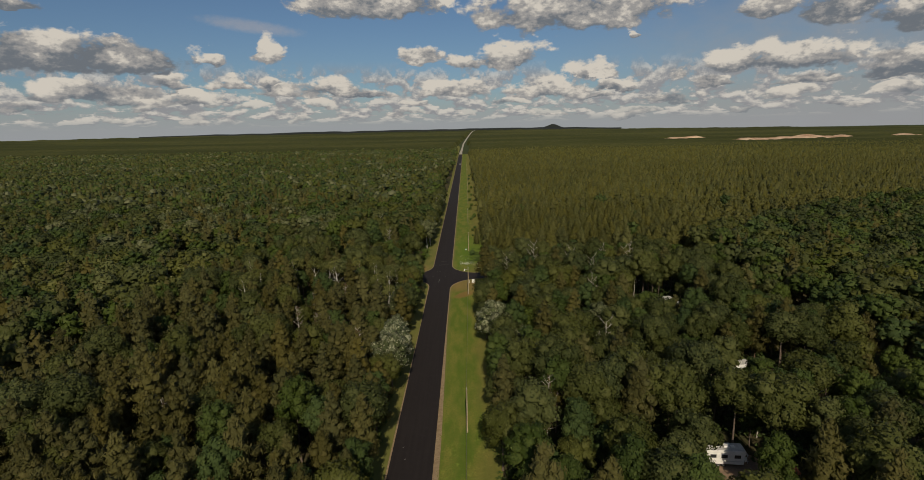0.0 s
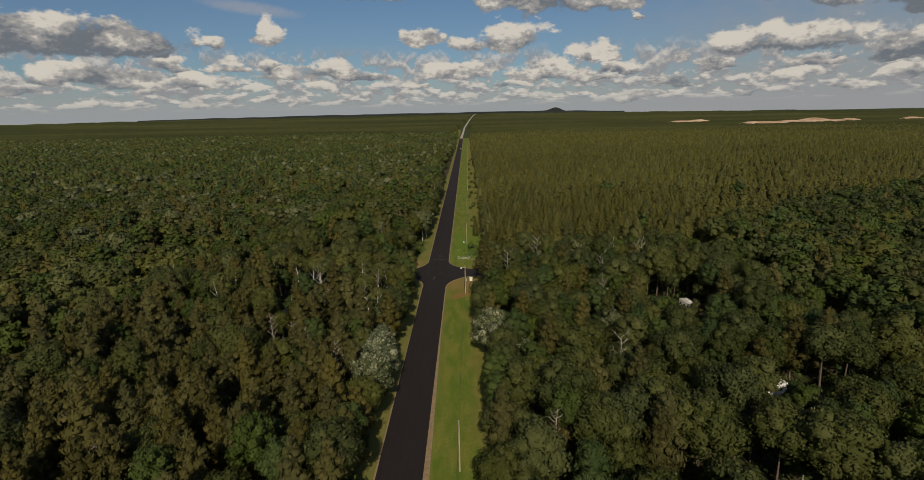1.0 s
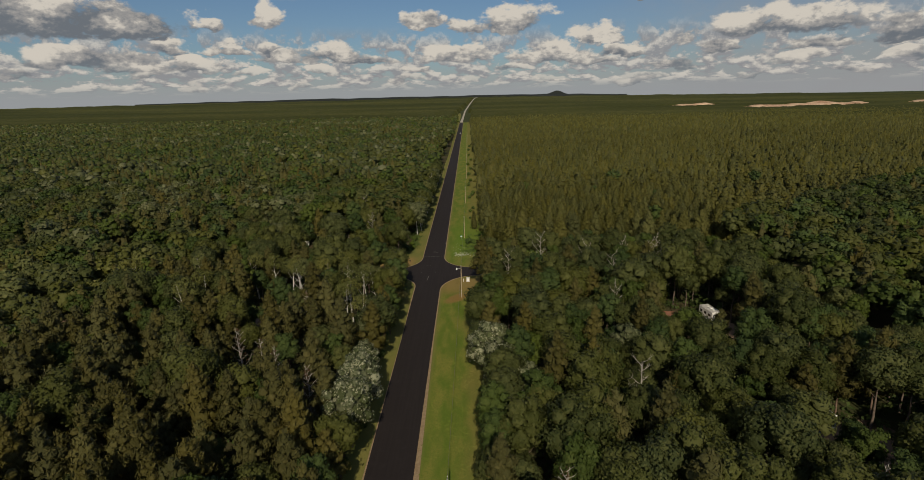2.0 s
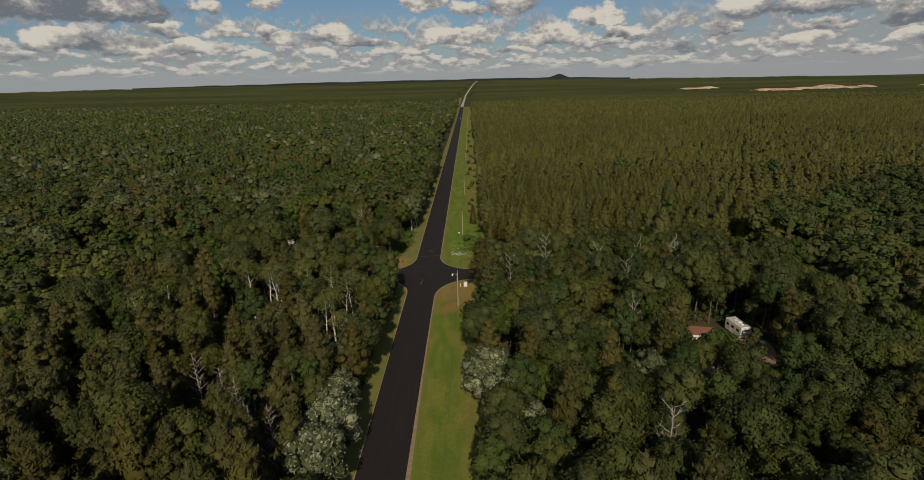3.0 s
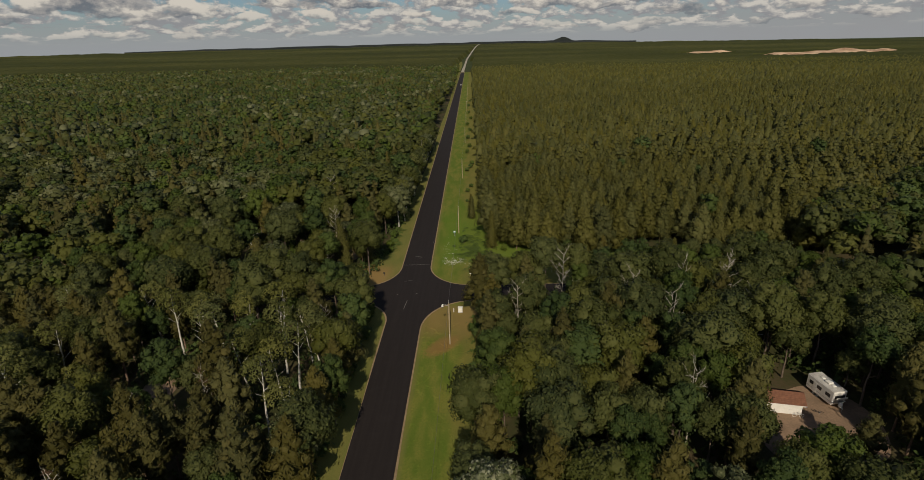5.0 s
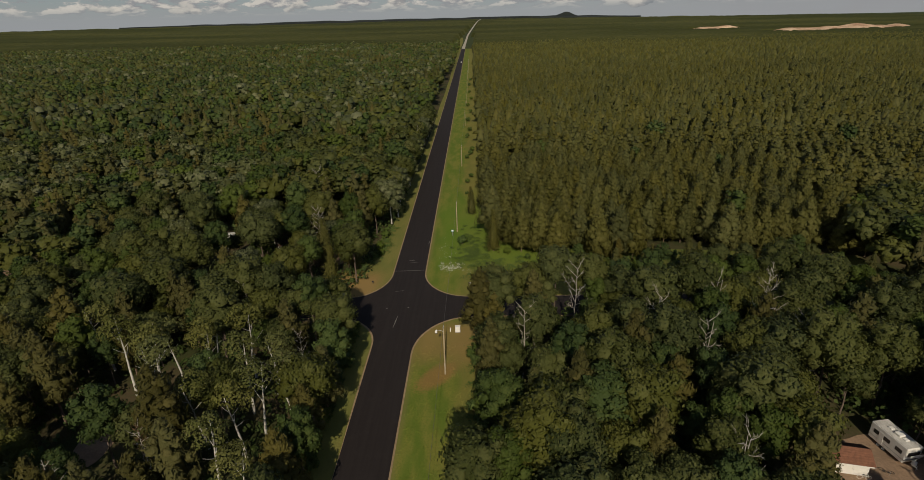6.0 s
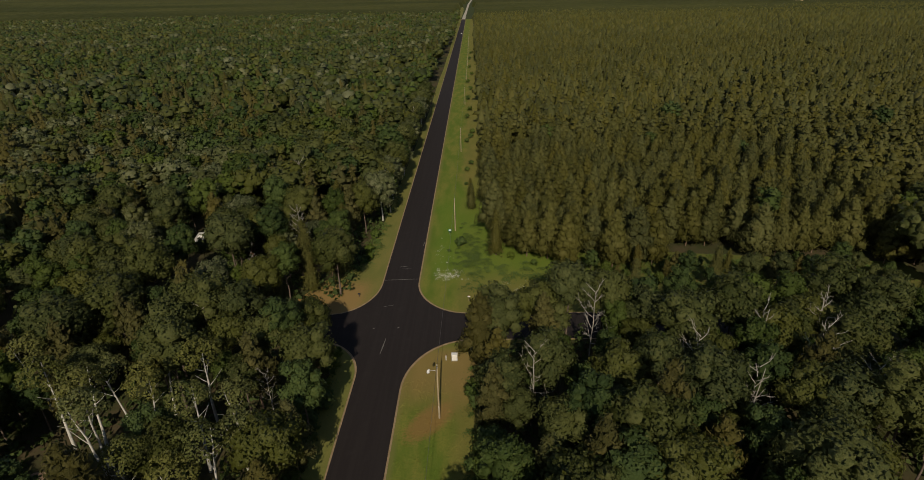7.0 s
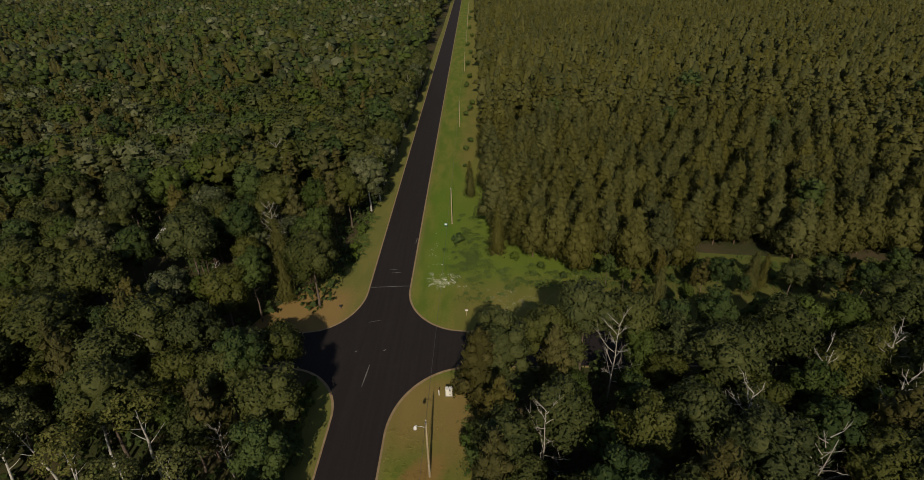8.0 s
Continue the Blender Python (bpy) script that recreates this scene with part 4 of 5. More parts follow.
def stands(x, y, rng):
    """Which kind of tree grows here."""
    u = rng.random()
    if x < 0:
        if y < 150:
            return "pine" if u < 0.64 else ("oak" if u < 0.86 else "maple")
        if y < 200:
            return "birch" if u < 0.26 and y < 184 else ("oak" if u < 0.58 else ("pine" if u < 0.84 else "maple"))
        pale = 0.30 * max(0.0, min(1.0, 4 * noise.noise(Vector((x * 0.02, y * 0.012, 3.1))) - 0.1))
        pines = 0.12 + 0.4 * max(0.0, min(1.0, 3 * noise.noise(Vector((x * 0.014, y * 0.012, 8.4)))))
        if rng.random() < pale:
            return "pale"
        return "pine" if u < pines else ("oak" if u < pines + 0.55 * (1 - pines) else "maple")
    if y > 218 and y - 224 > (x - 95) * 0.65:
        return "row" if u < 0.985 else "maple"
    return "oak" if u < 0.46 else ("maple" if u < 0.89 else "pine")


def scatter(x0, x1, y0, y1, gap, rng, jitter=0.42):
    pts = []
    rows = int((y1 - y0) / (gap * 0.88))
    for j in range(rows):
        for i in range(int((x1 - x0) / gap)):
            pts.append((x0 + (i + 0.5 * (j % 2) + rng.uniform(-jitter, jitter)) * gap, y0 + (j + rng.uniform(-jitter, jitter)) * gap * 0.88))
    return pts


HERO = []


def near_open(x, y):
    """Within or just beside one of the openings in the woods."""
    return any(((x - cx) / (rx + 1.0)) ** 2 + ((y - cy) / (ry + 1.0)) ** 2 < 1 for cx, cy, rx, ry in OPENINGS)



def hero(key, x, y, scale=1.0, **more):
    HERO.append((x, y, 0.3 if key == "shrub" else (1.6 if key in ("bush", "snag") else 3.0)))
    return plant(key, x, y, scale, random.Random(int(x * 10 + y * 7)), **more)


# trees that stand out along the road
hero("silver", 6.4, 130.5, 1.10, variant=0, turn=20)
hero("silver", 8.4, 122.5, 1.0, variant=1, turn=140)
hero("silver", 12.2, 117.0, 0.85, variant=1, turn=60)
hero("silver", -17.3, 110.0, 1.0, variant=1, turn=10, label="silvery leaved tree leaning over the asphalt edge")
hero("silver", -17.6, 119.5, 1.02, variant=0, turn=200, label="silvery leaved tree beside the asphalt")
hero("silver", -18.2, 128.0, 0.8, variant=1, turn=100, label="silvery leaved tree beside the asphalt")
hero("pale", -19.3, 251.5, 1.1, variant=1, turn=75)
hero("oak", -18.5, 180.6, 0.93, variant=0, squeeze=1.0, label="round roadside oak casting a shadow on the crossing")
hero("snag", -24.0, 177.3, 0.62, label="broken pale dead trunk near the crossing")
for x, y, s in ((-32.6, 177.0, 1.0), (-46.5, 172.5, 1.0), (-50.5, 172.0, 1.0), (-40.8, 165.5, 1.02), (-43.5, 168.5, 1.0), (-37.0, 171.0, 0.95), (-29.5, 168.0, 0.95),
                (-27.0, 158.5, 0.9), (-25.5, 171.0, 0.9), (-21.5, 164.0, 0.9), (-33.0, 160.0, 0.9)):
    hero("birch", x, y, s)
for x, y, s in ((35.4, 176.5, 1.08), (41.2, 172.0, 0.98), (13.5, 175.5, 0.92), (53.5, 178.9, 1.0), (24.1, 188.7, 1.0), (26.0, 160.0, 0.95), (47.5, 184.0, 1.02),
                (55.5, 171.4, 0.95), (36.0, 148.0, 0.95), (-38.0, 190.0, 0.8), (30.5, 112.0, 1.0), (-33.5, 226.0, 1.0), (-42.0, 258.0, 1.0), (58.5, 187.5, 1.0)):
    hero("snag", x, y, s)
hero("dead_pine", 13.8, 87.5, 0.98)
for x, y, s in ((-34.1, 123.9, 0.9), (-25.5, 115.8, 0.92), (-44.1, 131.8, 0.9), (-38.5, 128.5, 0.85), (-30.5, 119.0, 0.8)):
    hero("dead_pine", x, y, s)
hero("pine", 57.6, 142.7, 0.72, label="small olive brown pine beside the dirt yard")
hero("pine", 44.8, 149.0, 0.92)
hero("pale", 33.4, 130.4, 0.85, label="grey green aspen among darker maples")
hero("pale", -18.8, 141.5, 0.88, variant=0)
hero("birch", -26.4, 149.7, 0.95)
hero("birch", -22.6, 147.0, 0.88)
hero("dead_pine", -36.0, 152.0, 0.9)
hero("dead_pine", -44.0, 147.0, 0.85)
hero("dead_pine", -53.0, 84.0, 0.9)
hero("dead_pine", -39.0, 213.0, 0.75)
hero("spruce", 13.4, 160.5, 0.98, label="tall white pine with layered green boughs beside the verge")
hero("maple", 21.8, 158.0, 1.12, label="large bright green maple above its neighbours", squeeze=1.35)
hero("maple", 47.8, 136.4, 1.0, label="bright green maple before the dirt yard", squeeze=1.25)
hero("maple", 24.2, 134.0, 0.95)
hero("pine", 13.8, 138.0, 0.95)
hero("pine", 38.6, 138.0, 1.0)
hero("pine", 7.8, 172.0, 0.95)
hero("pine", 8.6, 179.5, 0.95)
hero("oak", 9.8, 189.5, 0.9)
hero("oak", 15.5, 193.5, 0.95)
for x in (21.5, 27.5, 34.0, 40.0, 46.5, 52.5, 58.5, 65.0):
    hero("oak" if int(x) % 2 else "maple", x, 195.0 + 1.2 * math.sin(x), 1.04)
hero("spruce", 10.6, 230.0, 0.82, label="young dense pine at the corner of the plantation")
hero("spruce", -24.4, 230.0, 0.95)
hero("spruce", -31.7, 223.0, 0.92)
hero("spruce", -29.3, 246.0, 0.95)
hero("spruce", -23.6, 221.0, 0.8)
hero("spruce", -28.4, 214.0, 0.8)
hero("spruce", -34.0, 210.5, 0.85)
hero("dead_pine", 52.0, 88.0, 0.95, label="dying tree with rust orange needles")
for x, y, s in ((2.3, 234.5, 1.0),  (3.2, 279.0, 0.6), (3.4, 293.0, 0.9), (4.9, 300.5, 0.9), (3.0, 330.0, 1.0),
                (4.6, 337.0, 1.2), (5.4, 345.0, 1.1), (2.8, 374.0, 1.2), (4.0, 391.0, 1.2), (3.0, 420.0, 1.3), (4.4, 452.0, 1.2), (2.6, 478.0, 1.3), (5.0, 510.0, 1.3),
                (3.4, 548.0, 1.3), (3.0, 600.0, 1.4), (4.2, 640.0, 1.4), (-19.5, 232.0, 0.9), (-19.3, 240.0, 1.0), (-18.8, 228.5, 0.7), (5.2, 168.0, 0.8), (5.0, 182.0, 0.9),
                (14.0, 228.0, 0.7), (19.0, 224.5, 0.6)):
    hero("bush", x, y, s * (0.75 if y > 270 else 1.0), label="low leafy bush on the grass verge")

hero("spruce", 4.9, 258.5, 0.58, label="young dark pine on the grass verge")
hero("spruce", 4.6, 267.0, 0.46, label="young dark pine on the grass verge")
shade = random.Random(5)
for i in range(34):
    hero("shrub", -17.4 - shade.uniform(0, 1.6), 62 + i * 3.9 + shade.uniform(-1.2, 1.2), shade.uniform(0.7, 1.5))
    hero("shrub", 5.6 + shade.uniform(0, 1.4), 62 + i * 3.9 + shade.uniform(-1.2, 1.2), shade.uniform(0.7, 1.5))
for i in range(22):
    hero("shrub", 23 + i * 3.0 + shade.uniform(-1, 1), 221.5 + 3.0 * math.sin(i * 0.8) + shade.uniform(-1, 1), shade.uniform(0.5, 1.1))
for i in range(26):
    hero(shade.choice(("maple", "oak", "pine", "spruce")), 30 + i * 2.5 + shade.uniform(-1.2, 1.2), shade.uniform(208, 219), shade.uniform(0.38, 0.66))
for i in range(26):
    hero(("oak", "maple", "pale", "oak")[i % 4] if i % 7 else "birch", -17.6 - shade.uniform(0, 1.2), 257 + i * 5.6 + shade.uniform(-1.5, 1.5), shade.uniform(0.82, 1.06))
for i in range(24):
    y = 57 + i * 5.0 + shade.uniform(-1.4, 1.4)
    if not 104 < y < 133:
        hero(("pine", "oak", "pine", "maple")[i % 4], -17.1 - shade.uniform(0, 0.9), y, shade.uniform(0.85, 1.05))
near = random.Random(11)
COUNT = {}
LIMIT = 330
left_over = []
spots = scatter(-86, -15, 46, 250, 5.7, near) + scatter(4, 92, 46, 198, 5.7, near)
spots.sort(key=lambda p: abs(p[0] + 5) + 0.15 * abs(p[1] - 160))
for x, y in spots:
    if clear(x, y) or abs(x) > 0.95 * y + 10 or any((x - a) ** 2 + (y - b) ** 2 < (c * 1.1) ** 2 for a, b, c in HERO):
        continue
    key = stands(x, y, near)
    if key == "row":
        key = "pine"
    if COUNT.get(key, 0) >= LIMIT:
        left_over.append((x, y, key))
        continue
    COUNT[key] = COUNT.get(key, 0) + 1
    plant(key, x, y, near.uniform(0.86, 1.2) if key == "pine" else near.uniform(0.62, 1.12), near)
rows = []
for j in range(18):
    for i in range(19):
        rows.append((10.2 + i * 5.1 + near.uniform(-1.2, 1.2) + (2.5 if j % 2 else 0), 223.5 + j * 4.75 + near.uniform(-1.2, 1.2)))
rows.sort(key=lambda p: p[0] * 0.6 + p[1])
for x, y in rows:
    if clear(x, y, 0.0) or any((x - a) ** 2 + (y - b) ** 2 < c ** 2 for a, b, c in HERO) or near.random() < 0.05:
        continue
    if COUNT.get("row", 0) >= LIMIT:
        left_over.append((x, y, "row"))
        continue
    COUNT["row"] = COUNT.get("row", 0) + 1
    plant("row", x, y, near.uniform(0.8, 1.12), near)


# undergrowth filling the floor of the near woods
under = np.random.default_rng(41)
g = Geo()
for x, y in scatter(-90, 95, 50, 300, 3.9, random.Random(42)):
    if clear(x, y, 1.2) or abs(x) > 0.95 * y + 10 or (x > 0 and y > 206) or near_open(x, y):
        continue
    k = 26
    tall = under.uniform(1.0, 4.5)
    d = unit(under.normal(size=(k, 3)) + np.array([0, 0, 0.8]))
    c = np.array([x, y, 0.2]) + d * np.array([1.7, 1.7, tall]) * under.uniform(0.6, 1.1, (k, 1))
    c[:, 2] = np.maximum(c[:, 2], 0.15)
    g.add(*kites(c, unit(d + under.normal(size=d.shape) * 0.4), 0.75, 0.6, under, out=d))
tagged(new("undergrowth", g.mesh("undergrowth", leaf_maple)), "tangled green undergrowth beneath the trees", "undergrowth", kind="stuff")


def middle_form(key, rng, belt):
    """A lighter form of a tree for the depth of the woods."""
    if key in ("pine", "row"):
        h, r = (15.0, 2.8) if key == "pine" else (12.6, 3.5)
        shape = rng.uniform(1.3, 2.0) if key == "pine" else rng.uniform(1.2, 1.6) + 0.45 * min(belt, 1)
        levels, arms, n, size = ((5, 3, 110, 0.66), (2, 2, 6, 1.0), (0, 0, 0, 0))[belt]
        return bough_crown(rng, h, r, 0.2, levels, arms, n, size, shape, 0.75, 5, 0.9, inner=(0.5, 0.62, 0.85)[belt]).arrays()
    s = rng.uniform(1.2, 1.45) if key in ("maple", "birch") else rng.uniform(0.95, 1.2)
    h, r = 14.2, 3.3 if s > 1.2 else 4.3
    lobes, n, size = ((15, 190, 0.80), (7, 16, 1.35), (5, 4, 2.0))[belt]
    big = ((0.30, 0.46), (0.40, 0.56), (0.48, 0.66))[belt]
    return leafy_crown(rng, h, r, lobes, n, size, s, core=0.9 if belt else 0.8, low=0.5, sides=5, big=big).arrays()


def grove(name, spots, forms, mat, label, category, rng):
    """Many trees of one kind in one mesh."""
    if not len(spots):
        return None
    g = Geo()
    spots = np.asarray(spots, float)
    pick = rng.integers(0, len(forms), len(spots))
    for k, (v, q, t, vn) in enumerate(forms):
        s = spots[pick == k]
        m = len(s)
        if not m:
            continue
        a = rng.uniform(0, 6.28, m)
        sc = rng.uniform(0.76, 1.16, m) if category == "forest" else rng.uniform(0.88, 1.1, m)
        wide = sc * rng.uniform(0.92, 1.3, m)
        x = (v[None, :, 0] * np.cos(a)[:, None] - v[None, :, 1] * np.sin(a)[:, None]) * wide[:, None] + s[:, 0:1]
        y = (v[None, :, 0] * np.sin(a)[:, None] + v[None, :, 1] * np.cos(a)[:, None]) * wide[:, None] + s[:, 1:2]
        z = v[None, :, 2] * sc[:, None] + rise(s[:, 0], s[:, 1])[:, None]
        off = (np.arange(m) * len(v))[:, None, None]
        nx = vn[None, :, 0] * np.cos(a)[:, None] - vn[None, :, 1] * np.sin(a)[:, None]
        ny = vn[None, :, 0] * np.sin(a)[:, None] + vn[None, :, 1] * np.cos(a)[:, None]
        nz = np.repeat(vn[None, :, 2], m, 0)
        g.add(np.stack([x, y, z], -1), (q[None] + off).reshape(-1, 4) if len(q) else None, (t[None] + off).reshape(-1, 3) if len(t) else None,
              np.stack([nx, ny, nz], -1))
        own = np.stack([rng.uniform(0, 1, m), np.ones(m), np.zeros(m)], 1)
        g.tones.append(np.repeat(own, len(v), axis=0))
    return tagged(new(name, g.mesh(name, mat)), label, category, kind="stuff")


LEAF = {"oak": leaf_oak, "maple": leaf_maple, "pine": leaf_pine, "row": leaf_row, "birch": leaf_birch, "pale": leaf_pale}
WORDS = {"oak": "oaks with dull green lobed crowns deep in the woods", "maple": "maples with deep green crowns deep in the woods",
         "pine": "olive brown jack pines deep in the woods", "row": "close rows of plantation pines with olive green needles",
         "birch": "light green birches deep in the woods", "pale": "pale leaved aspens among the darker oaks"}
mid_rng = random.Random(23)
deep = np.random.default_rng(24)
belts = {0: {}, 1: {}, 2: {}}
for x, y, key in left_over:
    belts[0].setdefault(key, []).append((x, y))


def in_view(x, y, spare=14.0):
    return abs(x) < 0.95 * y + spare


def thin_out(y):
    """The single trees give way to the closed far canopy."""
    return y > 1120 and mid_rng.random() > (1345 - y) / 225


def wild(x0, x1, y0, y1, gap, belt, skip):
    for x, y in scatter(x0, x1, y0, y1, gap, mid_rng):
        if not in_view(x, y) or skip(x, y) or clear(x, y) or thin_out(y):
            continue
        key = stands(x, y, mid_rng)
        if key != "row":
            belts[belt].setdefault(key, []).append((x, y))


def rowed(x0, x1, y0, y1, gap, belt, skip):
    for j in range(int((y1 - y0) / gap)):
        for i in range(int((x1 - x0) / gap)):
            x = x0 + (i + (0.5 if j % 2 else 0) + mid_rng.uniform(-0.3, 0.3)) * gap
            y = y0 + (j + mid_rng.uniform(-0.3, 0.3)) * gap
            if not in_view(x, y) or skip(x, y) or clear(x, y) or mid_rng.random() < 0.03 or thin_out(y):
                continue
            if stands(x, y, mid_rng) == "row":
                belts[belt].setdefault("row", []).append((x, y))


def near_box(x, y):
    return (-86 < x < -15 and y < 250) or (4 < x < 92 and y < 198)


wild(-345, -15, 46, 340, 5.7, 0, near_box)
wild(5, 345, 46, 340, 5.7, 0, near_box)
rowed(10.2, 345, 222, 340, 4.95, 0, lambda x, y: x < 107 and y < 307)
wild(-720, -14.5, 340, 700, 6.8, 1, lambda x, y: False)
rowed(10.0, 720, 340, 700, 5.5, 1, lambda x, y: False)
wild(-1400, -14.5, 700, 1345, 8.0, 2, lambda x, y: False)
rowed(9.6, 1400, 700, 1345, 7.2, 2, lambda x, y: False)
for belt, kinds in belts.items():
    for key, spots in kinds.items():
        forms = [middle_form(key, np.random.default_rng(50 + belt * 10 + i), belt) for i in range(5)]
        grove({"oak": "oak_wood", "maple": "maple_wood", "pine": "pine_wood", "row": "pine_plantation", "birch": "birch_wood", "pale": "aspen_wood"}[key],
              spots, forms, LEAF[key], WORDS[key], "plantation" if key == "row" else "forest", deep)

# ---- things along the road ----
def utility_pole(x, y, h, lamp, label):
    ob = thing("utility_pole", (x, y, 0), label, "utility pole", "utility poles along the verge")
    part("pole", Geo().add(*tube([(0, 0, -0.2), (0, 0, h * 0.5), (0, 0, h)], [0.16, 0.135, 0.105], 10)), pole_wood, ob, smooth=True)
    part("cap", Geo().add(*tube([(0, 0, h), (0, 0, h + 0.05)], [0.12, 0.10], 10)), grey_metal, ob)
    pin = part("insulator_bracket", Geo().add(*tube([(0, -0.02, h - 0.25), (0.0, 0.2, h - 0.1), (0, 0.24, h + 0.12)], [0.03, 0.03, 0.03], 6)), grey_metal, ob)
    part("insulator", Geo().add(*tube([(0, 0.24, h + 0.1), (0, 0.24, h + 0.18), (0, 0.24, h + 0.28)], [0.06, 0.08, 0.045], 8)), white_paint, pin)
    if lamp:
        part("lamp_arm", Geo().add(*tube([(0, 0, h - 0.7), (-0.6, 0, h - 0.5), (-1.15, 0, h - 0.55)], [0.04, 0.035, 0.03], 6)), grey_metal, ob)
        head = part("lamp_head", Geo().add(*tube([(-1.1, 0, h - 0.4), (-1.2, 0, h - 0.55), (-1.25, 0, h - 0.75), (-1.25, 0, h - 0.9)], [0.12, 0.17, 0.22, 0.24], 10)), white_paint, ob, "pale dish of the yard lamp", smooth=True)
        part("bulb_cover", Geo().add(*tube([(-1.25, 0, h - 0.88), (-1.25, 0, h - 1.08)], [0.13, 0.1], 8)), glass_dark, head)
        part("guard_strip", Geo().add(*tube([(0.0, -0.17, 0.0), (0, -0.15, 2.4)], [0.03, 0.03], 6)), grey_metal, ob)
    return ob


POLES = [(-0.9, 20.0), (-0.6, 91.3), (0.2, 177.5), (0.7, 244.0), (0.9, 317.0), (1.4, 407.0), (1.5, 482.0), (1.6, 560.0), (1.7, 640.0), (1.8, 720.0), (1.9, 800.0)]
for i, (x, y) in enumerate(POLES):
    utility_pole(x, y, 9.3 if i == 2 else 8.7, i == 2,
                 "weathered wooden utility pole with a yard lamp by the crossing" if i == 2 else "plain weathered wooden utility pole on the grass verge")
for (x0, y0), (x1, y1) in zip(POLES, POLES[1:]):
    k = np.linspace(0, 1, 17)
    h0, h1 = (9.55 if abs(y0 - 177.5) < 1 else 8.95), (9.55 if abs(y1 - 177.5) < 1 else 8.95)
    path = np.stack([x0 + (x1 - x0) * k, y0 + 0.24 + (y1 - y0) * k, h0 + (h1 - h0) * k - 4 * 0.9 * k * (1 - k)], 1)
    tagged(new("power_line", Geo().add(*tube(path, [0.022] * 17, 5)).mesh("power_line", wire_mat)),
           "single sagging power line between two poles", "power line", "power lines along the verge")

# small utility boxes, markers and mailboxes
cab = thing("utility_cabinet", (2.05, 190.95, 0), "pale metal utility cabinet on the grass by the crossing", "utility cabinet")
part("plinth", box(-0.54, 0.54, -0.36, 0.36, -0.05, 0.12, 0.02), grey_metal, cab)
part("body", box(-0.48, 0.48, -0.30, 0.30, 0.12, 1.25, 0.03), white_paint, cab)
part("lid", box(-0.52, 0.52, -0.34, 0.34, 1.25, 1.33, 0.02), white_paint, cab)
door = part("door", box(-0.42, 0.42, -0.325, -0.303, 0.2, 1.18, 0.008), white_paint, cab)
part("latch", box(0.30, 0.36, -0.345, -0.325, 0.65, 0.78, 0.006), grey_metal, door)

mk = thing("marker_post", (0.6, 190.9, 0), "short white cable marker post in the grass", "marker post")
part("post", Geo().add(*tube([(0, 0, -0.1), (0, 0, 1.05)], [0.07, 0.07], 8)), white_paint, mk)
part("cap", Geo().add(*tube([(0, 0, 1.05), (0, 0, 1.14)], [0.085, 0.05], 8)), roof_rust, mk)


def mailbox(x, y, turn, label):
    ob = thing("mailbox", (x, y, 0), label, "mailbox", turn=turn)
    part("post", box(-0.05, 0.05, -0.05, 0.05, -0.1, 1.05, 0.008), pole_wood, ob)
    g = Geo()
    ang = np.linspace(0, np.pi, 9)
    prof = [(-0.11, 0.0), (0.11, 0.0)] + [(math.cos(a) * 0.11, 0.12 + math.sin(a) * 0.11) for a in ang]
    n = len(prof)
    v = [(s * 0.27, u, 1.05 + w) for s in (-1, 1) for u, w in prof]
    g.add(v, [(i, (i + 1) % n, n + (i + 1) % n, n + i) for i in range(n)],
          [(0, i + 1, i) for i in range(1, n - 1)] + [(n, n + i, n + i + 1) for i in range(1, n - 1)])
    body = part("box", g, white_paint, ob, "white rounded metal mailbox")
    part("flag", box(-0.1, 0.1, 0.112, 0.122, 1.12, 1.3, 0.003), roof_rust, body)
    return ob


mailbox(4.4, 209.6, 0, "white mailbox on a wooden post by the side road")

sg = thing("marker_sign", (-0.55, 241.0, 0), "small white marker sign with a green rim on a post", "sign")
part("post", Geo().add(*tube([(0, 0, -0.1), (0, 0, 1.5)], [0.03, 0.03], 6)), grey_metal, sg)
plate = part("rim", box(-0.36, 0.36, -0.03, 0.0, 1.25, 1.85, 0.01), sign_green, sg)
part("face", box(-0.27, 0.27, -0.038, -0.032, 1.36, 1.74, 0.0), white_paint, plate)

sm = thing("road_marker", (-18.2, 211.8, 0), "low dark marker post on the worn earth corner", "marker post")
part("post", box(-0.06, 0.06, -0.06, 0.06, -0.1, 0.9, 0.01), bark, sm)
part("plate", box(-0.2, 0.2, -0.08, -0.062, 0.55, 0.95, 0.005), dark_rubber, sm)
sm = thing("road_marker", (-18.6, 170.5, 0), "low dark marker post on the grass beside the road", "marker post")
part("post", box(-0.06, 0.06, -0.06, 0.06, -0.1, 0.9, 0.01), bark, sm)
part("plate", box(-0.2, 0.2, -0.08, -0.062, 0.55, 0.95, 0.005), dark_rubber, sm)


# pale marks and seams on the asphalt
def road_mark(x0, y0, x1, y1, w):
    d = unit(np.array([x1 - x0, y1 - y0, 0.0])[None])[0]
    s = np.array([-d[1], d[0], 0]) * w / 2
    a, b = np.array([x0, y0, 0.079]), np.array([x1, y1, 0.079])
    m = (a + b) / 2
    g = Geo().add([a - s * 0.5, a + s * 0.5, m + s, m - s, b + s * 0.4, b - s * 0.4], [(0, 3, 2, 1), (3, 5, 4, 2)])
    tagged(new("road_mark", g.mesh("road_mark", line_paint)), "faint pale scuff on the dark asphalt", "road mark", kind="structure")


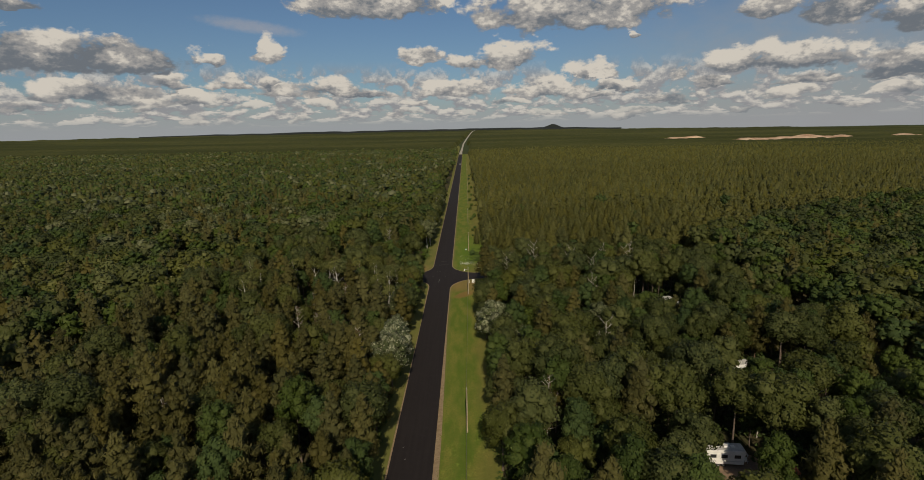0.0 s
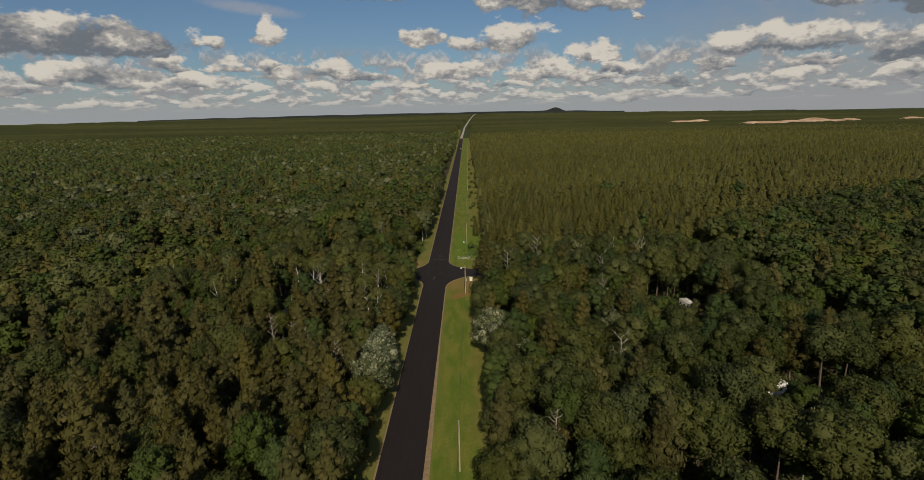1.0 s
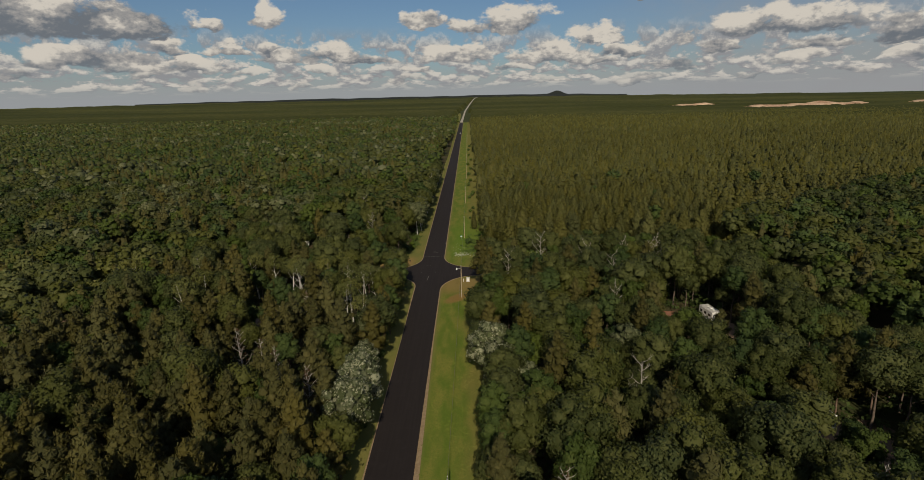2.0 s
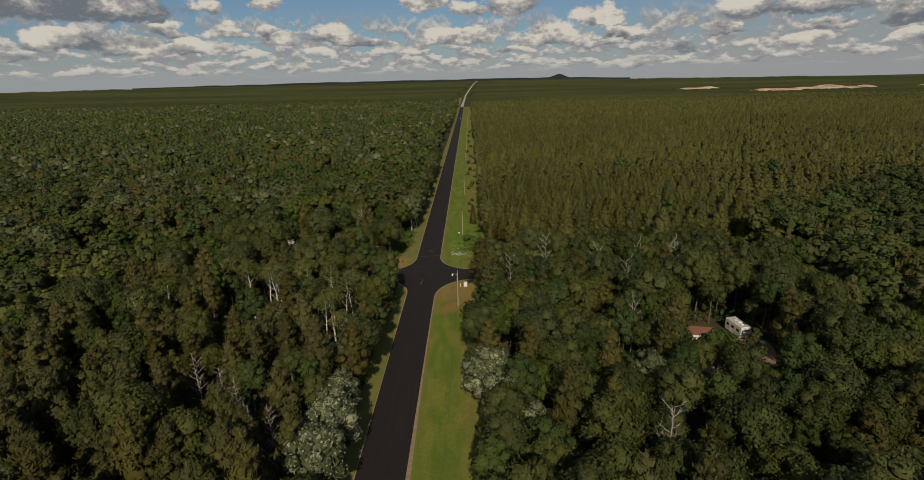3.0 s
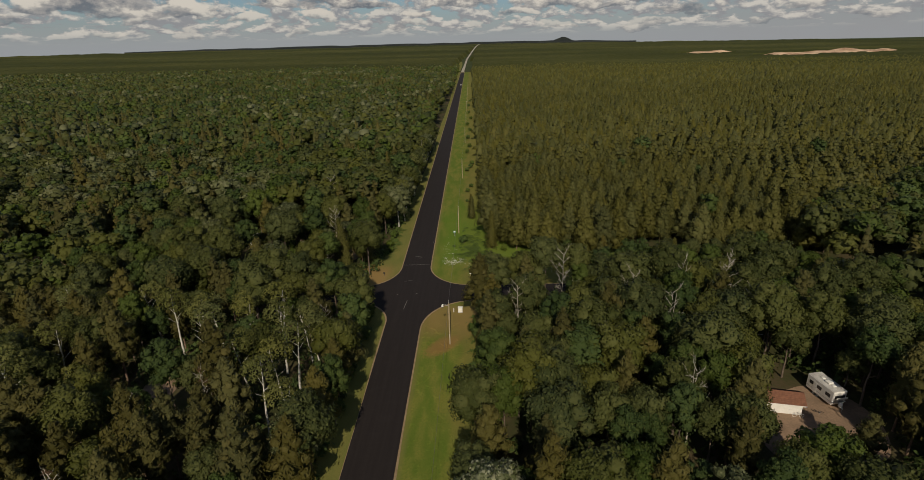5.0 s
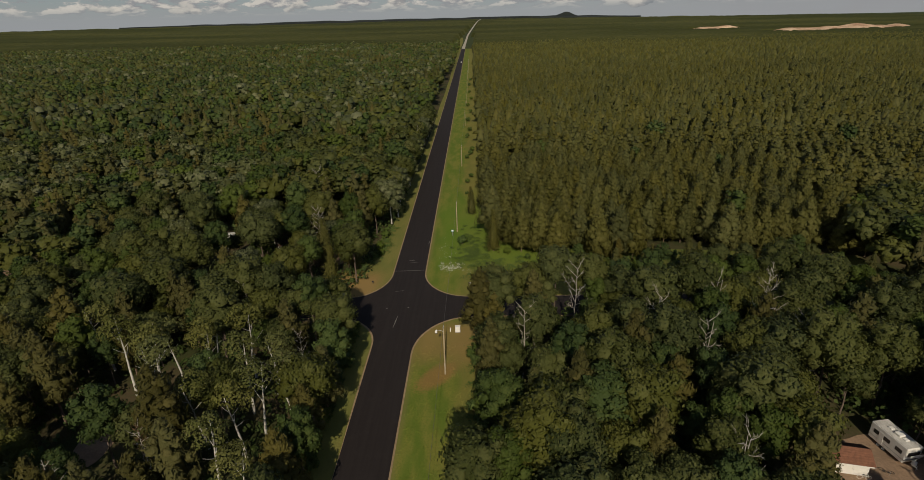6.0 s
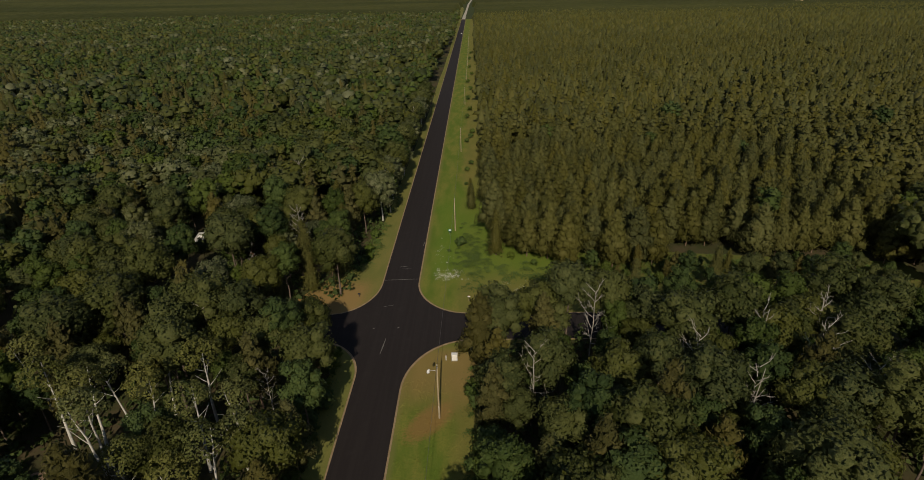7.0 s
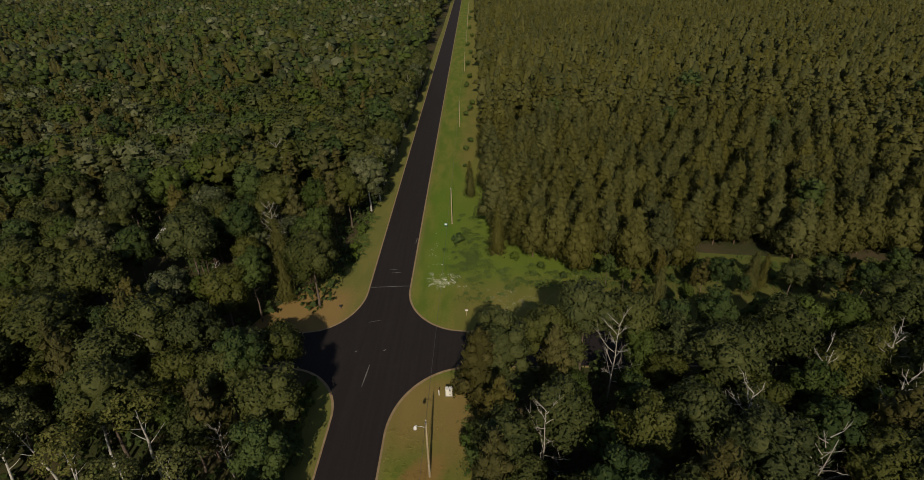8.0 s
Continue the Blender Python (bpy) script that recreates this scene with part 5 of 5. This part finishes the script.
for a in ((-10.95, 192.6, -10.55, 197.2, 0.2), (-12.5, 207.8, -10.4, 208.4, 0.12), (-13.9, 218.4, -6.6, 218.8, 0.16), (-11.2, 224.5, -9.6, 224.6, 0.16),
          (-10.6, 223.4, -8.6, 223.5, 0.16), (-8.9, 200.4, -8.5, 200.8, 0.25), (-13.4, 200.2, -13.1, 200.5, 0.25), (-6.9, 235.0, -6.7, 237.5, 0.14),
          (-12.3, 86.5, -12.0, 86.8, 0.2), (-11.6, 83.0, -11.3, 83.2, 0.2), (-12.4, 1211.0, -7.5, 1211.4, 1.2)):
    road_mark(*a)


def car(x, y, turn, label):
    ob = thing("car", (x, y, 0.08), label, "car", turn=turn)
    bm = box(-0.9, 0.9, -2.3, 2.3, 0.3, 0.95, 0.14)
    part("body", bm, white_paint, ob)
    bm = box(-0.78, 0.78, -1.9, 0.9, 0.93, 1.5, 0.1)
    for v in bm.verts:
        if v.co.z > 1.3:
            v.co.x *= 0.82
            v.co.y = -0.5 + (v.co.y + 0.5) * 0.75
    part("cabin", bm, glass_dark, ob, "dark tinted windows")
    part("roof", box(-0.6, 0.6, -1.45, 0.45, 1.49, 1.54, 0.02), white_paint, ob)
    for sx in (-0.82, 0.82):
        for sy in (-1.45, 1.45):
            w = part("wheel", Geo().add(*tube([(sx - 0.1, sy, 0.32), (sx + 0.1, sy, 0.32)], [0.32, 0.32], 12)), dark_rubber, ob)
            part("rim", Geo().add(*tube([(sx - 0.11, sy, 0.32), (sx + 0.11, sy, 0.32)], [0.18, 0.18], 10)), grey_metal, w)
    return ob


car(-8.4, 872.0, 0, "white car driving away along the asphalt")


# ---- the camping yards in the woods ----
def trailer(x, y, turn, length, label, width=2.4, height=2.5, awning=True):
    """Travel trailer: body with rounded edges, roof gear, windows, hitch and wheels. Its nose points to local -y."""
    ob = thing("travel_trailer", (x, y, 0), label, "trailer", "trailers in the woods", turn=turn)
    w, l, z0, z1 = width / 2, length / 2, 0.5, 0.5 + height
    bm = box(-w, w, -l, l, z0, z1, 0.12)
    for v in bm.verts:
        if v.co.y < -l + 0.3 and v.co.z < z0 + 0.9:
            v.co.y += 0.28 * (z0 + 0.9 - v.co.z)
    body = part("body", bm, white_paint, ob)
    part("roof", box(-w + 0.06, w - 0.06, -l + 0.1, l - 0.1, z1 - 0.01, z1 + 0.06, 0.02), roof_grey, ob, "grey sheet roof")
    for ry in (-0.45 * l, 0.35 * l):
        part("roof_vent", box(-0.28, 0.28, ry - 0.28, ry + 0.28, z1 + 0.05, z1 + 0.22, 0.05), white_paint, ob)
    part("air_conditioner", box(-0.45, 0.45, -0.1 * l - 0.5, -0.1 * l + 0.45, z1 + 0.05, z1 + 0.36, 0.1), white_paint, ob)
    part("trim_band", box(-w - 0.012, w + 0.012, -l - 0.005, l + 0.005, z0 + 0.55, z0 + 0.63), grey_metal, body)
    fw = part("front_window", box(-w * 0.72, w * 0.72, -l - 0.02, -l + 0.05, z0 + 1.25, z0 + 1.85, 0.01), glass_dark, body, "dark front window")
    part("stone_guard", box(-w * 0.8, w * 0.8, -l - 0.45, -l - 0.40, z0 + 1.35, z0 + 1.75, 0.015), white_paint, fw)
    for sx, wins in ((-1, (-0.6, 0.05, 0.6)), (1, (-0.5, 0.45))):
        for f in wins:
            part("side_window", box(sx * w - 0.02, sx * w + 0.02, f * l - 0.5, f * l + 0.5, z0 + 1.15, z0 + 1.75, 0.01), glass_dark, body, "dark side window")
    d = part("door", box(-w - 0.03, -w + 0.01, 0.22 * l, 0.22 * l + 0.75, z0 + 0.1, z0 + 1.95, 0.01), white_paint, body)
    part("door_handle", box(-w - 0.06, -w - 0.03, 0.22 * l + 0.06, 0.22 * l + 0.18, z0 + 1.0, z0 + 1.06), grey_metal, d)
    if awning:
        a = part("awning", box(-w - 1.6, -w + 0.02, -0.75 * l, 0.15 * l, z1 - 0.32, z1 - 0.28, 0.005), dark_rubber, ob, "dark mesh awning")
        for ay in (-0.74 * l, 0.14 * l):
            part("awning_post", Geo().add(*tube([(-w - 1.55, ay, 0.0), (-w - 1.55, ay, z1 - 0.3)], [0.025, 0.025], 6)), grey_metal, a)
    part("hitch", Geo().add(*tube([(0, -l + 0.1, 0.45), (0, -l - 1.0, 0.45)], [0.06, 0.05], 6)), grey_metal, ob)
    tank = part("gas_bottle", Geo().add(*tube([(0, -l - 0.4, 0.5), (0, -l - 0.4, 0.62), (0, -l - 0.4, 1.15), (0, -l - 0.4, 1.25)], [0.22, 0.3, 0.3, 0.14], 12)), white_paint, ob, smooth=True)
    part("jack", Geo().add(*tube([(0, -l - 0.85, 0.0), (0, -l - 0.85, 0.85)], [0.04, 0.04], 6)), grey_metal, ob)
    for sx in (-w + 0.08, w - 0.08):
        for wy in (0.25, 1.05):
            t = part("wheel", Geo().add(*tube([(sx - 0.1, wy, 0.34), (sx + 0.1, wy, 0.34)], [0.34, 0.34], 14)), dark_rubber, ob)
            part("rim", Geo().add(*tube([(sx - 0.115, wy, 0.34), (sx + 0.115, wy, 0.34)], [0.19, 0.19], 10)), grey_metal, t)
    # sloping stripes on the nose
    for i in range(3):
        part("stripe", box(-0.1 + 0.1 * i, 0.75 - 0.08 * i, -l - 0.018, -l - 0.008, z0 + 0.75 + 0.14 * i, z0 + 0.80 + 0.14 * i), glass_dark, body)
    return ob


def bicycle(x, y, turn, mat, label, lying=False):
    ob = thing("bicycle", (x, y, 0.035), label, "bicycle", "bicycles in the yard", turn=turn)
    tip = Matrix.Rotation(radians(78), 3, "X") if lying else Matrix.Rotation(radians(8), 3, "X")

    def put(name, pts, r, m):
        pts = [tip @ Vector(p) for p in pts]
        pts = [(p.x, p.y, max(p.z, 0.01) + (0.04 if lying else 0.0)) for p in pts]
        return part(name, Geo().add(*tube(pts, [r] * len(pts), 6)), m, ob)

    for wx in (-0.52, 0.52):
        put("wheel", [(wx + 0.33 * math.cos(a), 0, 0.34 + 0.33 * math.sin(a)) for a in np.linspace(0, 2 * np.pi, 21)], 0.025, dark_rubber if lying else mat)
    put("frame", [(-0.52, 0, 0.34), (-0.12, 0, 0.32), (0.38, 0, 0.72), (-0.22, 0, 0.74), (-0.12, 0, 0.32)], 0.025, mat)
    put("fork", [(0.52, 0, 0.34), (0.36, 0, 0.85)], 0.022, mat)
    put("handlebar", [(0.3, -0.26, 0.9), (0.37, 0, 0.88), (0.3, 0.26, 0.9)], 0.018, grey_metal)
    put("saddle", [(-0.34, 0, 0.86), (-0.12, 0, 0.88)], 0.045, dark_rubber)
    return ob


shed = thing("shed", (54.0, 157.0, 0), "white shed with a brown shingle roof in a dirt yard", "shed", turn=-12)
shed.scale = (1.28, 1.0, 1.0)
part("wall_front", box(-2.4, 2.4, -1.7, -1.6, 0.0, 2.15, 0.0), white_paint, shed)
part("wall_back", box(-2.4, 2.4, 1.6, 1.7, 0.0, 2.15, 0.0), white_paint, shed)
for sx in (-2.4, 2.3):
    bm = bmesh.new()
    vs = [bm.verts.new((sx + d, y, z)) for d in (0, 0.1) for y, z in ((-1.597, 0), (1.597, 0), (1.597, 2.15), (0, 3.05), (-1.597, 2.15))]
    bm.faces.new(vs[:5][::-1]), bm.faces.new(vs[5:])
    for i in range(5):
        bm.faces.new((vs[i], vs[(i + 1) % 5], vs[5 + (i + 1) % 5], vs[5 + i]))
    part("gable_wall", bm, white_paint, shed)
for s in (-1, 1):
    slope = part("roof_slope", Geo().add([(-2.75, s * 2.05, 2.0), (2.75, s * 2.05, 2.0), (2.75, 0, 3.12), (-2.75, 0, 3.12),
                                           (-2.75, s * 2.05, 1.9), (2.75, s * 2.05, 1.9), (2.75, 0, 3.02), (-2.75, 0, 3.02)],
                                          [(0, 1, 2, 3), (4, 7, 6, 5), (0, 4, 5, 1), (1, 5, 6, 2), (0, 3, 7, 4)]), roof_brown, shed, "brown shingle roof slope")
    for r in range(7):
        f0 = r / 7
        y0, z0 = s * (2.07 - 2.05 * f0), 1.995 + 1.12 * f0
        part("shingle_course", Geo().add([(-2.76, y0, z0 + 0.035), (2.76, y0, z0 + 0.035), (2.76, y0 - s * 0.31, z0 + 0.18), (-2.76, y0 - s * 0.31, z0 + 0.18),
                                          (-2.76, y0, z0 + 0.0), (2.76, y0, z0 + 0.0)], [(0, 1, 2, 3), (4, 5, 1, 0)]), roof_brown, slope)
part("fascia", box(-2.76, 2.76, -2.11, -2.075, 1.86, 2.0), white_paint, shed)
dr = part("door", box(0.9, 1.75, -1.73, -1.702, 0.05, 1.95, 0.01), white_paint, shed)
part("door_handle", box(0.98, 1.05, -1.77, -1.73, 0.95, 1.05), grey_metal, dr)

trailer(63.0, 159.2, 9, 5.6, "white travel trailer with dark windows parked on bare dirt", awning=False)
bicycle(55.9, 154.3, -10, white_paint, "pale bicycle standing against the shed")
bicycle(59.9, 155.8, -35, dark_rubber, "dark bicycle lying on the dirt", lying=True)
trailer(42.3, 80.8, 84, 6.4, "small white trailer with a pale roof among the trees", awning=False)
trailer(60.0, 112.6, -72, 7.4, "long white trailer with a stained roof among the trees", awning=False)
trailer(72.8, 104.8, -60, 5.6, "white trailer half hidden under the trees", awning=False)
trailer(-61.8, 236.2, 10, 5.2, "white trailer glimpsed between the trees", awning=False)


def shelter(x, y, turn, w, d, h, mat, label, rng_seed):
    """Open tarp shelter: ridge roof on four poles."""
    ob = thing("tarp_shelter", (x, y, 0), label, "shelter", "shelters in the woods", turn=turn)
    rng = np.random.default_rng(rng_seed)
    k = 8
    g = Geo()
    u = np.linspace(-1, 1, k)
    v = np.linspace(-1, 1, k)
    U, V = np.meshgrid(u, v)
    Z = h + 0.7 * (1 - np.abs(V)) - 0.15 * (1 - U * U) + rng.normal(size=U.shape) * 0.03
    top = np.stack([U * w / 2, V * d / 2, Z], -1).reshape(-1, 3)
    i, j = np.meshgrid(np.arange(k - 1), np.arange(k - 1))
    a = (j * k + i).ravel()
    q = np.stack([a, a + 1, a + k + 1, a + k], -1)
    g.add(top, q).add(top - np.array([0, 0, 0.03]), q[:, ::-1])
    part("tarp", g, mat, ob)
    for sx in (-1, 1):
        for sy in (-1, 1):
            part("pole", Geo().add(*tube([(sx * w * 0.47, sy * d * 0.47, -0.1), (sx * w * 0.47, sy * d * 0.47, h)], [0.03, 0.03], 6)), pole_wood, ob)
    return ob


shelter(49.8, 75.6, 15, 3.2, 2.6, 2.0, roof_rust, "rust red tarp shelter among the trees", 1)
shelter(61.0, 117.6, -70, 5.0, 3.4, 2.3, roof_brown, "brown roofed shelter behind the trailer", 3)
shelter(-70.5, 94.5, 20, 3.0, 2.4, 1.4, tarp_blue, "blue tarp shelter under the trees", 4)

# weeds, flowers and rough grass on the verges
rng = np.random.default_rng(77)


def sprays(name, clumps, each, xf, yf, spread, size, up, mat, label, category):
    """Low plants in clumps: small leaves round scattered middles, taller in each clump's middle."""
    cx, cy = xf(clumps), yf(clumps)
    big = rng.uniform(0.4, 1.3, clumps)
    n = clumps * each
    off = rng.normal(size=(n, 2)) * spread * np.repeat(big, each)[:, None]
    far = np.exp(-(off ** 2).sum(1) / (spread * spread * 1.5))
    c = np.stack([np.repeat(cx, each) + off[:, 0], np.repeat(cy, each) + off[:, 1], 0.06 + up * np.repeat(big, each) * far * rng.uniform(0.4, 1.0, n)], 1)
    nn = unit(np.stack([rng.normal(size=n) * 0.5, rng.normal(size=n) * 0.5 - 0.3, np.full(n, 0.9)], 1))
    g = Geo().add(*kites(c, nn, size, size * 0.7, rng))
    return tagged(new(name, g.mesh(name, mat)), label, category, kind="stuff")


sprays("flowers", 46, 22, lambda n: rng.normal(0.2, 1.5, n), lambda n: rng.normal(220.0, 1.7, n), 0.3, 0.10, 0.5, flower_white, "scattered white flowers in the rough grass", "flowers")
sprays("flowers", 90, 9, lambda n: rng.uniform(8, 27, n), lambda n: rng.normal(213.5, 2.6, n), 0.5, 0.09, 0.4, flower_white, "scattered white flowers in the rough grass", "flowers")
sprays("flowers", 14, 8, lambda n: rng.normal(-2.0, 1.0, n), lambda n: rng.normal(231, 4.0, n), 0.25, 0.09, 0.4, flower_white, "scattered white flowers in the rough grass", "flowers")
sprays("weeds", 90, 70, lambda n: rng.normal(4.5, 2.2, n), lambda n: rng.normal(229, 7.0, n), 0.6, 0.2, 0.6, leaf_bush, "lush green weeds on the verge", "weeds")
sprays("weeds", 190, 60, lambda n: rng.uniform(8, 92, n), lambda n: rng.normal(222, 3.0, n), 0.8, 0.26, 0.8, leaf_bush, "rough green weeds along the plantation's edge", "weeds")
sprays("weeds", 70, 50, lambda n: rng.normal(-18.2, 0.5, n), lambda n: rng.uniform(60, 195, n), 0.5, 0.2, 0.5, leaf_bush, "rough green weeds at the wood's edge", "weeds")
sprays("weeds", 80, 50, lambda n: rng.normal(5.0, 0.5, n), lambda n: rng.uniform(60, 190, n), 0.5, 0.2, 0.5, leaf_bush, "rough green weeds at the wood's edge", "weeds")
sprays("weeds", 50, 60, lambda n: rng.normal(-18.8, 0.8, n), lambda n: rng.uniform(222, 250, n), 0.6, 0.22, 0.7, leaf_bush, "lush green weeds on the verge", "weeds")
sprays("grass_tufts", 1500, 8, lambda n: rng.uniform(-5.6, 4.5, n), lambda n: rng.uniform(62, 186, n), 0.3, 0.16, 0.12, grass_mat, "tufts of mown grass on the verge", "grass")
